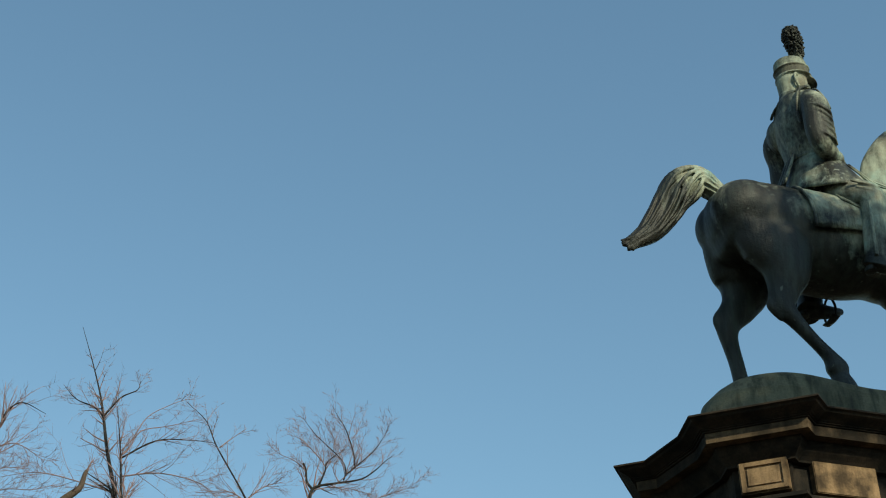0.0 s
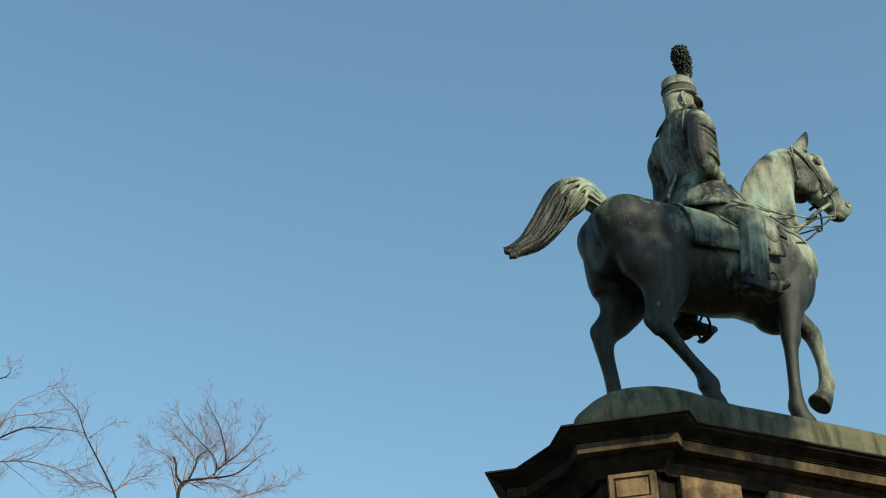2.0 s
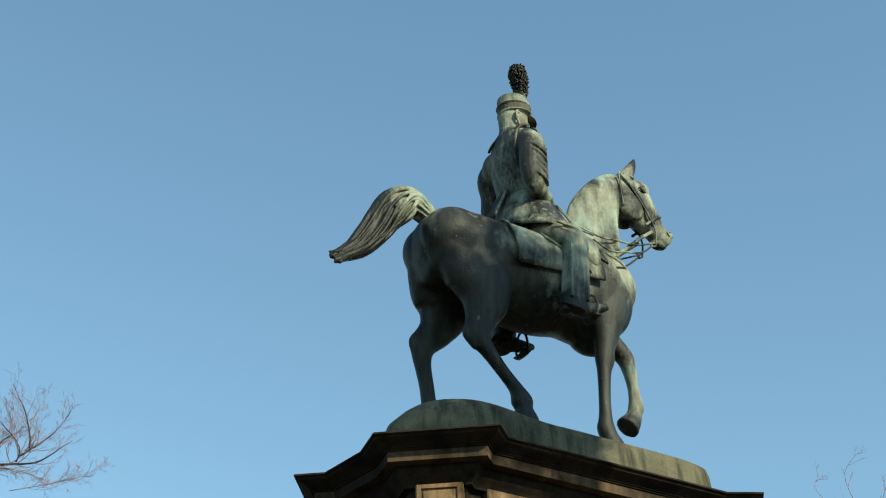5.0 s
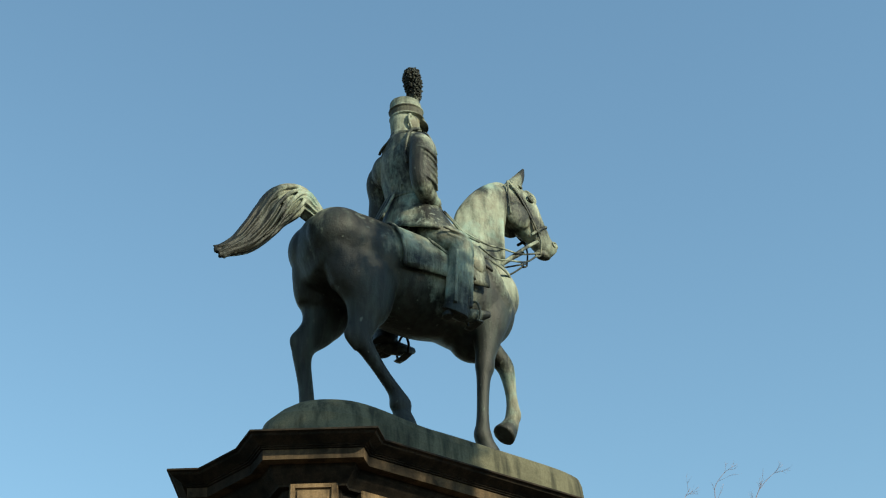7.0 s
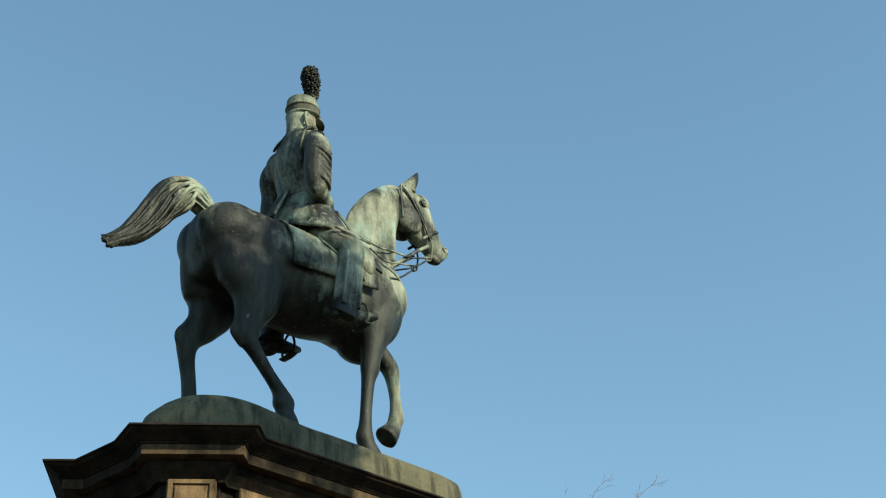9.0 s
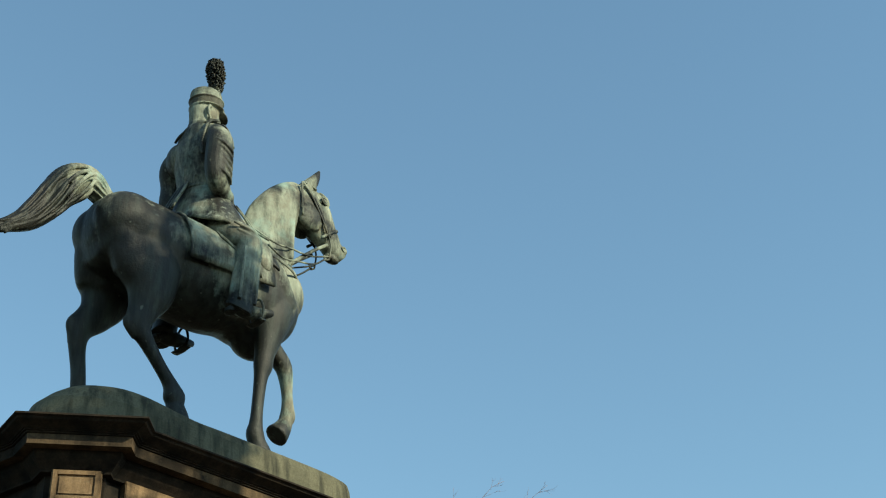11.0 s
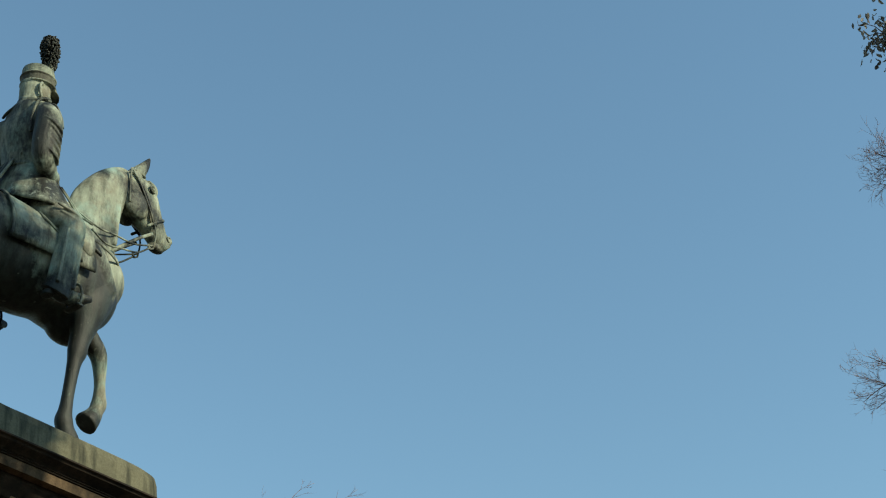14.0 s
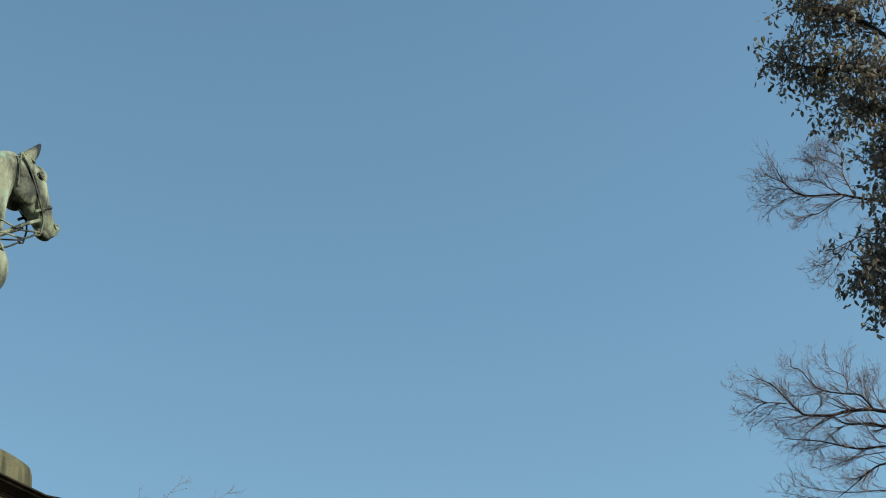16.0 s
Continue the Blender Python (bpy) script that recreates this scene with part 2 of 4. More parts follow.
def bm_mesh(name, bm, mat, bevel=0.0):
    if bevel:
        sharp = [e for e in bm.edges if e.calc_face_angle(0) > 0.4]
        bmesh.ops.bevel(bm, geom=sharp, offset=bevel, segments=2, affect="EDGES", clamp_overlap=True)
    me = bpy.data.meshes.new(name)
    bm.to_mesh(me)
    bm.free()
    me.materials.append(mat)
    return me


def box(bm, m, size):
    made = bmesh.ops.create_cube(bm, size=1, matrix=m @ Matrix.Diagonal((*size, 1)))
    return made["verts"]


pedestal = new("pedestal")
pedestal.location = (CENTRE.x, CENTRE.y, 0)
tagged(pedestal, "tall brown stone pedestal with corner piers and a soot-dark moulded cornice", "pedestal")
R = K
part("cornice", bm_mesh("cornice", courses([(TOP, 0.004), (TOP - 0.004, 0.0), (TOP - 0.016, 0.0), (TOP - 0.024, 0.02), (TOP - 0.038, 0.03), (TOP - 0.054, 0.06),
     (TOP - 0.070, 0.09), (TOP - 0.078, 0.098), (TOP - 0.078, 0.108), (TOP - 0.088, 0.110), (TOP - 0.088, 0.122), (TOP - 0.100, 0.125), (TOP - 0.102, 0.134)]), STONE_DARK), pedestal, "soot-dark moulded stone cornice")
band = courses([(TOP - 0.104, 0.138), (TOP - 0.182, 0.141)])
band.faces.ensure_lookup_table()
for i in (6, 7, 14, 15):        # shade painted on the recessed faces between the end piers
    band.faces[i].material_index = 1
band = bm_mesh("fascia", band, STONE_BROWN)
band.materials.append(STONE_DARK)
part("fascia", band, pedestal, "brown stained stone band, shade painted dark between the end piers")
# moulding and frieze carry the cornice's shade in their dark colour
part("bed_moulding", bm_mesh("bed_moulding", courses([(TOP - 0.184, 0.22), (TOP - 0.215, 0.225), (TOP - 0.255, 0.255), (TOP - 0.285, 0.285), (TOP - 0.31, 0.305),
     (TOP - 0.325, 0.31)]), STONE_DARK), pedestal, "moulding below the cornice, dark with painted shade")
part("frieze", bm_mesh("frieze", courses([(TOP - 0.327, 0.36), (TOP - 0.66 * R, 0.36)]), STONE_DARK), pedestal, "stone frieze, dark with painted shade")
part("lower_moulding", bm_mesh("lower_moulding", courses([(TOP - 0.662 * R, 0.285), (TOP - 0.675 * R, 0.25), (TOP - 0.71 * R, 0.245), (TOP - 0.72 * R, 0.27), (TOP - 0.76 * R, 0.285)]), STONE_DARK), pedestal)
part("shaft", bm_mesh("shaft", courses([(TOP - 0.762 * R, 0.30), (1.6, 0.28)]), STONE), pedestal)
part("base", bm_mesh("base", courses([(1.602, 0.2), (1.5, 0.1), (1.3, 0.05), (0.55, 0.0), (0.548, -0.35), (0.25, -0.35), (0.248, -0.7), (0.0, -0.7)]), STONE), pedestal)


def panel(at, normal, width, height):
    """A raised frame with a recessed field on a wall."""
    bm = bmesh.new()
    m = Matrix.Translation(at) @ normal.to_track_quat("-Y", "Z").to_matrix().to_4x4()
    w, t = width, 0.035
    box(bm, m @ pose(-w / 2 + t / 2, -0.008, 0), (t, 0.016, height))
    box(bm, m @ pose(w / 2 - t / 2, -0.008, 0), (t, 0.016, height))
    box(bm, m @ pose(0, -0.008, height / 2 - t / 2), (w - 2 * t, 0.016, t))
    box(bm, m @ pose(0, -0.008, -height / 2 + t / 2), (w - 2 * t, 0.016, t))
    f = w - 2 * t - 0.03
    box(bm, m @ pose(0, -0.003, 0), (f, 0.014, height - 2 * t - 0.03))
    return bm


wall = inset(PLAN, 0.36)
for i in (0, 4, 8, 12, 2, 10):
    p, q = wall[i], wall[i + 1]
    mid, d = (p + q) / 2, q - p
    nrm = Vector((d.y, -d.x, 0)).normalized()
    turn = Matrix.Translation((mid.x, mid.y, TOP - 0.480 * R)) @ nrm.to_track_quat("-Y", "Z").to_matrix().to_4x4()
    ends = (0.015,) if i % 4 == 0 else (-0.76, 0.0, 0.66)
    for e in ends:
        w = 0.36 if i % 4 == 0 else 0.52
        bm = bmesh.new()
        box(bm, turn @ pose(e, -0.030, 0), (w, 0.076, 0.254))
        block = part("pilaster_block", bm_mesh("pilaster_block", bm, STONE, 0.006), pedestal, "pale stone block with a framed panel")
        at = turn @ Vector((e, -0.068, 0))
        if i % 4 == 0:
            part("panel_frame", bm_mesh("panel_frame", panel(at, nrm, w * 0.94, 0.235), STONE, 0.002), block)


def oval(a0, a1, b, n=48, power=2.6, front=None):
    """A long rounded outline from x = a0 to a1, half width b; the front end may be squarer."""
    c, a = (a0 + a1) / 2, (a1 - a0) / 2
    out = []
    for i in range(n):
        t = 2 * math.pi * i / n
        ct, st = math.cos(t), math.sin(t)
        k = 2 / ((front or power) if ct > 0 else power)
        out.append(Vector((c + a * math.copysign(abs(ct) ** k, ct), b * math.copysign(abs(st) ** k, st))))
    return out


def loft(rows):
    """A mound of long rounded outlines: height in metres, then rear, front and half width of the drawing."""
    bm = bmesh.new()
    rings = []
    for z, a0, a1, b in rows:
        hump = [min(1.0, max(0.0, (-0.1 * K - q.x) / (0.9 * K))) for q in oval(a0 * K, a1 * K, b * K, 96, 2.3, 8.0)]
        rings.append([bm.verts.new((*q, z + (0.125 * (h * h * (3 - 2 * h))) * (z > 0.3))) for q, h in zip(oval(a0 * K, a1 * K, b * K, 96, 2.3, 8.0), hump)])
    for r, t in zip(rings, rings[1:]):
        for i in range(96):
            bm.faces.new((r[i], t[i], t[(i + 1) % 96], r[(i + 1) % 96]))
    bm.faces.new(rings[0])
    bm.faces.new(rings[-1][::-1])
    bmesh.ops.recalc_face_normals(bm, faces=bm.faces)
    return bm


HOOF = 6.785                    # drawing height of the plinth's top
plinth = new("statue_base")
plinth.matrix_world = pose(CENTRE.x, CENTRE.y, TOP, 0, 0, HEADING)
tagged(plinth, "low rounded mossy grey-green base of the statue, streaked, on the pedestal", "statue base")
z1 = (HOOF - 6.2) * K
part("lower_step", bm_mesh("lower_step", courses([(0.085, 0.03), (0.07, 0.005), (0.055, 0.0), (0.0, 0.0)], oval(-1.86 * K, 1.76 * K, 0.68 * K, 96, 2.4, 8.0)), PLINTH), plinth)
part("upper_block", bm_mesh("upper_block", loft([(z1, -1.06, 1.56, 0.48), (z1 - 0.012, -1.18, 1.62, 0.53), (z1 - 0.04, -1.29, 1.66, 0.565), (z1 - 0.10, -1.38, 1.675, 0.585), (z1 - 0.2, -1.49, 1.68, 0.60), (0.2, -1.60, 1.685, 0.61), (0.087, -1.76, 1.69, 0.62)]), PLINTH), plinth)


# ---- the statue ----
def horse(body, fine):
    s = body
    # trunk
    limb(s, [(-1.23, 0, 1.75, 0.06, 0.06), (-1.20, 0, 1.75, 0.17, 0.19), (-1.13, 0, 1.75, 0.30, 0.32), (-1.0, 0, 1.74, 0.40, 0.42), (-0.72, 0, 1.735, 0.44, 0.465), (-0.3, 0, 1.685, 0.43, 0.515), (0.1, 0, 1.66, 0.44, 0.50),
             (0.42, 0, 1.69, 0.43, 0.47), (0.72, 0, 1.70, 0.40, 0.52), (0.94, 0, 1.75, 0.34, 0.43), (1.10, 0, 1.80, 0.26, 0.31), (1.20, 0, 1.82, 0.12, 0.15)], 72, 14)
    blob(s, (1.00, -0.15, 1.84), (0.23, 0.16, 0.30))
    blob(s, (1.00, 0.15, 1.84), (0.23, 0.16, 0.30))
    blob(s, (0.76, 0, 1.28), (0.26, 0.22, 0.20))
    blob(s, (-0.88, -0.17, 1.79), (0.37, 0.27, 0.33))
    blob(s, (-0.88, 0.17, 1.79), (0.37, 0.27, 0.33))
    for y in (-1, 1):
        limb(s, [(-1.0, y * 0.12, 2.02, 0.13, 0.12), (-1.04, y * 0.16, 1.86, 0.17, 0.17), (-1.0, y * 0.19, 1.68, 0.18, 0.18), (-0.92, y * 0.22, 1.48, 0.17, 0.17), (-0.86, y * 0.24, 1.25, 0.15, 0.16)], 20, 6)
    # neck and head
    limb(s, [(0.66, 0, 1.85, 0.30, 0.44), (0.76, 0, 2.12, 0.27, 0.42), (0.86, 0, 2.45, 0.20, 0.33), (0.92, 0, 2.75, 0.165, 0.29), (1.01, 0, 2.985, 0.15, 0.25), (1.15, 0, 3.15, 0.14, 0.215), (1.28, 0, 3.24, 0.10, 0.16)], 48, 10)
    s = fine
    limb(s, [(1.18, 0, 3.28, 0.09, 0.12), (1.31, 0, 3.225, 0.138, 0.245), (1.435, 0, 3.14, 0.152, 0.275), (1.545, 0, 3.03, 0.136, 0.232), (1.655, 0, 2.925, 0.106, 0.174), (1.74, 0, 2.83, 0.09, 0.14), (1.82, 0, 2.77, 0.085, 0.125), (1.87, 0, 2.73, 0.065, 0.085)], 40, 8)
    for y in (-1, 1):
        s = fine
        limb(s, [(1.29, y * 0.08, 3.33, 0.055, 0.075), (1.355, y * 0.092, 3.44, 0.05, 0.074), (1.42, y * 0.09, 3.56, 0.036, 0.052), (1.48, y * 0.075, 3.69, 0.01, 0.014)], 12)
        s = fine
        blob(s, (1.505, y * 0.130, 3.255), (0.055, 0.03, 0.04))
        blob(s, (1.515, y * 0.122, 3.315), (0.085, 0.034, 0.024), (0, 30, 0))
        blob(s, (1.35, y * 0.10, 3.01), (0.17, 0.07, 0.17))
        blob(s, (1.86, y * 0.07, 2.81), (0.04, 0.022, 0.04))
        s = body
        # throat groove and shoulder blade
        limb(s, [(1.12, y * 0.12, 2.95, 0.02, 0.03), (1.06, y * 0.17, 2.6, 0.03, 0.04), (1.02, y * 0.22, 2.25, 0.03, 0.04)], 8)
        limb(s, [(0.62, y * 0.33, 2.1, 0.06, 0.08), (0.78, y * 0.36, 1.85, 0.06, 0.10), (0.98, y * 0.32, 1.6, 0.05, 0.08)], 10)
    blob(fine, (1.74, 0, 2.69), (0.10, 0.06, 0.05))
    blob(fine, (1.50, 0, 3.27), (0.17, 0.145, 0.12), (0, 45, 0))
    for y in (-1, 1):
        blob(fine, (1.525, y * 0.085, 3.29), (0.095, 0.07, 0.075), (0, 40, 0))
    blob(fine, (1.60, 0, 3.10), (0.20, 0.085, 0.09), (0, 48, 0))
    s = body
    # crest and cropped mane
    limb(s, [(0.60, 0, 2.45, 0.05, 0.06), (0.64, 0, 2.75, 0.05, 0.06), (0.77, 0, 2.99, 0.05, 0.06), (0.95, 0, 3.21, 0.05, 0.06), (1.15, 0, 3.362, 0.05, 0.06), (1.28, 0, 3.39, 0.04, 0.05)], 10)
    # near hind leg, stepping under the body
    limb(s, [(-0.72, -0.05, 1.95, 0.10, 0.12), (-0.76, -0.15, 1.75, 0.20, 0.35), (-0.70, -0.24, 1.42, 0.20, 0.38), (-0.66, -0.27, 1.12, 0.15, 0.27), (-0.70, -0.27, 0.90, 0.10, 0.165), (-0.735, -0.27, 0.72, 0.08, 0.13), (-0.635, -0.27, 0.58, 0.066, 0.085), (-0.48, -0.27, 0.40, 0.058, 0.066),
             (-0.345, -0.27, 0.25, 0.064, 0.075), (-0.29, -0.27, 0.14, 0.085, 0.115), (-0.26, -0.27, 0.04, 0.066, 0.07)], 36, 10)
    limb(s, [(-0.29, -0.27, 0.06, 0.075, 0.08), (-0.26, -0.27, -0.02, 0.10, 0.115), (-0.23, -0.27, -0.17, 0.12, 0.14)], 36, 10)
    limb(s, [(-0.80, -0.27, 0.80, 0.03, 0.03), (-0.87, -0.27, 0.70, 0.04, 0.04), (-0.76, -0.27, 0.56, 0.03, 0.03)], 10)
    # far hind leg, planted behind
    limb(s, [(-0.76, 0.05, 1.95, 0.10, 0.12), (-0.84, 0.17, 1.74, 0.20, 0.33), (-0.82, 0.24, 1.45, 0.20, 0.33), (-0.79, 0.27, 1.22, 0.16, 0.27), (-0.86, 0.27, 1.02, 0.11, 0.185), (-0.98, 0.27, 0.85, 0.085, 0.14), (-1.02, 0.27, 0.72, 0.08, 0.11), (-1.01, 0.27, 0.58, 0.07, 0.085), (-0.975, 0.27, 0.38, 0.065, 0.075),
             (-0.95, 0.27, 0.18, 0.07, 0.078), (-0.93, 0.27, 0.06, 0.085, 0.10), (-0.88, 0.27, -0.02, 0.08, 0.09)], 36, 10)
    limb(s, [(-0.89, 0.27, 0.0, 0.085, 0.09), (-0.85, 0.27, -0.08, 0.10, 0.12), (-0.82, 0.27, -0.17, 0.12, 0.14)], 36, 10)
    limb(s, [(-1.06, 0.27, 0.95, 0.03, 0.03), (-1.12, 0.27, 0.82, 0.04, 0.045), (-1.08, 0.27, 0.66, 0.03, 0.03)], 10)
    # near foreleg, planted
    limb(s, [(0.84, -0.18, 1.70, 0.19, 0.30), (0.80, -0.21, 1.42, 0.17, 0.22), (0.77, -0.22, 1.20, 0.12, 0.15), (0.74, -0.22, 1.0, 0.09, 0.105), (0.73, -0.22, 0.88, 0.083, 0.105), (0.71, -0.22, 0.74, 0.064, 0.074), (0.69, -0.22, 0.45, 0.057, 0.063),
             (0.68, -0.22, 0.24, 0.064, 0.07), (0.675, -0.22, 0.13, 0.08, 0.094), (0.71, -0.22, 0.03, 0.075, 0.085)], 36, 10)
    limb(s, [(0.70, -0.22, 0.06, 0.078, 0.085), (0.74, -0.22, -0.04, 0.10, 0.115), (0.78, -0.22, -0.17, 0.12, 0.14)], 36, 10)
    # far foreleg, lifted and bent
    limb(s, [(0.88, 0.17, 1.7, 0.17, 0.25), (1.02, 0.20, 1.50, 0.13, 0.155), (1.18, 0.20, 1.39, 0.10, 0.115), (1.30, 0.20, 1.29, 0.088, 0.10), (1.345, 0.20, 1.17, 0.072, 0.082), (1.37, 0.20, 1.0, 0.058, 0.063), (1.385, 0.20, 0.86, 0.06, 0.066),
             (1.39, 0.20, 0.74, 0.076, 0.086), (1.36, 0.20, 0.66, 0.07, 0.074)], 36, 10)
    limb(s, [(1.37, 0.20, 0.67, 0.074, 0.076), (1.32, 0.20, 0.57, 0.098, 0.10), (1.25, 0.20, 0.47, 0.115, 0.13)], 36, 10)
    # tail: a thick bundle of strands
    s = fine
    rows = [(-0.98, 0, 2.02, 0.09, 0.09), (-1.10, 0, 2.10, 0.09, 0.09), (-1.26, 0, 2.20, 0.12, 0.125), (-1.41, 0, 2.12, 0.145, 0.155), (-1.55, 0, 1.95, 0.14, 0.155), (-1.69, 0, 1.71, 0.115, 0.125), (-1.86, 0, 1.48, 0.085, 0.098), (-2.04, 0, 1.33, 0.04, 0.05)]
    limb(s, [(r[0], r[1], r[2], r[3] * 0.8, r[4] * 0.8) for r in rows], 16)
    rnd = random.Random(3)
    path = spline(rows, 4)
    for k in range(58):
        a = 2 * math.pi * k / 58 + rnd.uniform(-0.08, 0.08)
        line = []
        for j, (x, y, z, w, t) in enumerate(path):
            j0 = j / len(path)
            tw = a + 0.40 * math.sin(4.5 * j0 + 2 * a) + 0.10 * math.sin(7 * j0 + 1.7 * k)
            reach = 0.90 + 0.19 * math.sin(8 * j0 + 2.1 * k)
            e, f = path[min(j + 1, len(path) - 1)], path[max(j - 1, 0)]
            d = Vector((e[0] - f[0], 0, e[2] - f[2])).normalized()
            nx, nz = -d.z, d.x
            line.append((x + math.cos(tw) * t * reach * nx, y + math.sin(tw) * w * reach, z + math.cos(tw) * t * reach * nz, 0.011 + 0.005 * (k % 3), 0.011 + 0.005 * (k % 3)))
        e = line[-1]
        line[-1] = (e[0] - rnd.uniform(0, 0.08), e[1] * 0.4, e[2] - rnd.uniform(0, 0.06), 0.007, 0.007)
        limb(s, line[2:], 6, 1)


LEG = {-1: (0.0, -0.04), 1: (-0.13, 0.06)}   # how each of the rider's legs hangs: shift forward, shift up


def rider(s):
    # coat body: hips, waist, chest, shoulders
    limb(s, [(0.12, 0, 2.05, 0.34, 0.28), (0.08, 0, 2.30, 0.34, 0.27), (0.04, 0, 2.50, 0.28, 0.22), (0.0, 0, 2.66, 0.255, 0.20), (-0.03, 0, 2.85, 0.265, 0.205), (-0.05, 0, 3.06, 0.29, 0.225), (-0.05, 0, 3.24, 0.31, 0.205), (-0.05, 0, 3.36, 0.26, 0.195), (-0.035, 0, 3.45, 0.15, 0.15)], 48, 8)
    blob(s, (-0.12, 0, 3.06), (0.15, 0.27, 0.30), (0, -8, 0))
    blob(s, (-0.125, 0.19, 3.13), (0.16, 0.17, 0.20), (0, -8, 0))
    # collar, neck, head
    limb(s, [(-0.05, 0, 3.36, 0.185, 0.19), (-0.04, 0, 3.44, 0.15, 0.165), (-0.035, 0, 3.50, 0.145, 0.16)], 24, 3)
    limb(s, [(-0.055, 0, 3.42, 0.115, 0.125), (-0.05, 0, 3.54, 0.116, 0.138), (-0.04, 0, 3.66, 0.130, 0.158), (-0.02, 0, 3.78, 0.140, 0.165)], 24, 4)
    blob(s, (-0.03, 0, 3.67), (0.165, 0.140, 0.16))
    blob(s, (0.045, 0, 3.60), (0.10, 0.09, 0.10))
    for y in (-1, 1):
        limb(s, [(-0.04, y * 0.138, 3.70, 0.012, 0.014), (-0.075, y * 0.156, 3.705, 0.015, 0.017), (-0.09, y * 0.158, 3.655, 0.015, 0.017), (-0.072, y * 0.150, 3.59, 0.014, 0.016), (-0.045, y * 0.138, 3.555, 0.016, 0.019)], 8)
    # cap with a flat top, bands and a peak
    limb(s, [(0.0, 0, 3.74, 0.150, 0.172), (-0.012, 0, 3.82, 0.158, 0.180), (-0.022, 0, 3.91, 0.155, 0.176), (-0.025, 0, 3.965, 0.142, 0.160), (-0.026, 0, 3.985, 0.08, 0.09)], 28, 3)
    limb(s, [(-0.004, 0, 3.745, 0.172, 0.196), (-0.006, 0, 3.765, 0.172, 0.196)], 28, 1)
    limb(s, [(-0.014, 0, 3.845, 0.172, 0.196), (-0.016, 0, 3.862, 0.172, 0.196)], 28, 1)
    blob(s, (0.14, 0, 3.735), (0.115, 0.125, 0.020), (0, 26, 0))
    # arms: elbows in, forearms turned forward over the saddle bow
    for y in (-1, 1):
        wide, back, high = (1.0, 0.0, 0.0) if y < 0 else (0.84, 0.045, -0.035)
        limb(s, [(-0.04, y * 0.25, 3.29, 0.11, 0.125), (-0.065 + high, y * 0.365, 3.12, 0.12, 0.15), (-0.095 + back * 0.7, y * 0.41, 2.92, 0.11, 0.152 * wide), (-0.105 + back, y * 0.425, 2.72, 0.105, 0.15 * wide), (-0.075 + back, y * 0.405, 2.59, 0.10, 0.13 * wide), (0.04, y * 0.32, 2.55, 0.09, 0.10),
                 (0.18, y * 0.20, 2.565, 0.08, 0.085), (0.27, y * 0.12, 2.57, 0.06, 0.06)], 18)
        limb(s, [(0.10, y * 0.265, 2.56, 0.098, 0.106), (0.135, y * 0.235, 2.56, 0.098, 0.106)], 16, 1)
        blob(s, (0.34, y * 0.06, 2.54), (0.08, 0.05, 0.06))
        for k in range(5 if y < 0 else 0):
            z = 3.0 - 0.085 * k
            limb(s, [(-0.19, y * 0.47, z + 0.03, 0.010, 0.010), (-0.12, y * 0.522, z - 0.01 + 0.02 * (k % 2), 0.012, 0.020), (-0.02, y * 0.520, z - 0.06, 0.011, 0.018), (0.04, y * 0.46, z - 0.09, 0.010, 0.010)], 8, 4)
        # thigh, trousered shin, boot
        dx, dz = LEG[y]
        first = len(s.v)
        limb(s, [(0.06, y * 0.20, 2.12, 0.17, 0.15), (0.13, y * 0.34, 2.08, 0.155, 0.165), (0.24 + dx * 0.4, y * 0.455, 2.00, 0.14, 0.16), (0.275 + dx * 0.7, y * 0.50, 1.89, 0.125, 0.135), (0.245 + dx, y * 0.51, 1.70, 0.112, 0.118), (0.218 + dx, y * 0.515, 1.50, 0.11, 0.122),
                 (0.200 + dx, y * 0.52, 1.30 + dz, 0.112, 0.132), (0.187 + dx, y * 0.52, 1.235 + dz, 0.114, 0.138), (0.168 + dx, y * 0.52, 1.185 + dz, 0.113, 0.14)], 28)
        # the hem hangs lower behind and outside
        for i in range(first, len(s.v)):
            vx, vy, vz = s.v[i]
            drop = min(1.0, max(0.0, (1.42 + dz - vz) / 0.2))
            s.v[i] = (vx, vy, vz + drop * (0.25 * (vx - 0.16 - dx) - 0.55 * y * (vy - y * 0.52)))
        limb(s, [(0.20 + dx, y * 0.51, 1.36 + dz, 0.08, 0.10), (0.21 + dx, y * 0.51, 1.24 + dz, 0.08, 0.10), (0.33 + dx, y * 0.51, 1.225 + dz, 0.07, 0.075), (0.45 + dx, y * 0.53, 1.25 + dz, 0.062, 0.055), (0.56 + dx, y * 0.55, 1.29 + dz, 0.03, 0.032)], 14)
        limb(s, [(0.09 + dx, y * 0.51, 1.17 + dz, 0.06, 0.05), (0.09 + dx, y * 0.51, 1.12 + dz, 0.06, 0.055)], 12, 1)
        blob(s, (0.20 + dx, y * 0.52, 1.20 + dz), (0.14, 0.085, 0.04), (0, -14, 0))
        for k in range(4):
            x = 0.115 + 0.062 * k + dx
            limb(s, [(x + 0.05, y * 0.595, 1.84 - 0.05 * (k % 2), 0.008, 0.014), (x + 0.02, y * 0.612, 1.60, 0.014, 0.018), (x - 0.01, y * 0.620, 1.24 + dz, 0.016, 0.020)], 10, 4)
        for k in range(4):
            limb(s, [(0.05 + 0.05 * k, y * 0.53, 2.10 - 0.06 * k, 0.012, 0.012), (0.24, y * 0.60, 2.03 - 0.07 * k, 0.016, 0.018), (0.40, y * 0.55, 1.99 - 0.06 * k, 0.010, 0.010)], 6, 4)
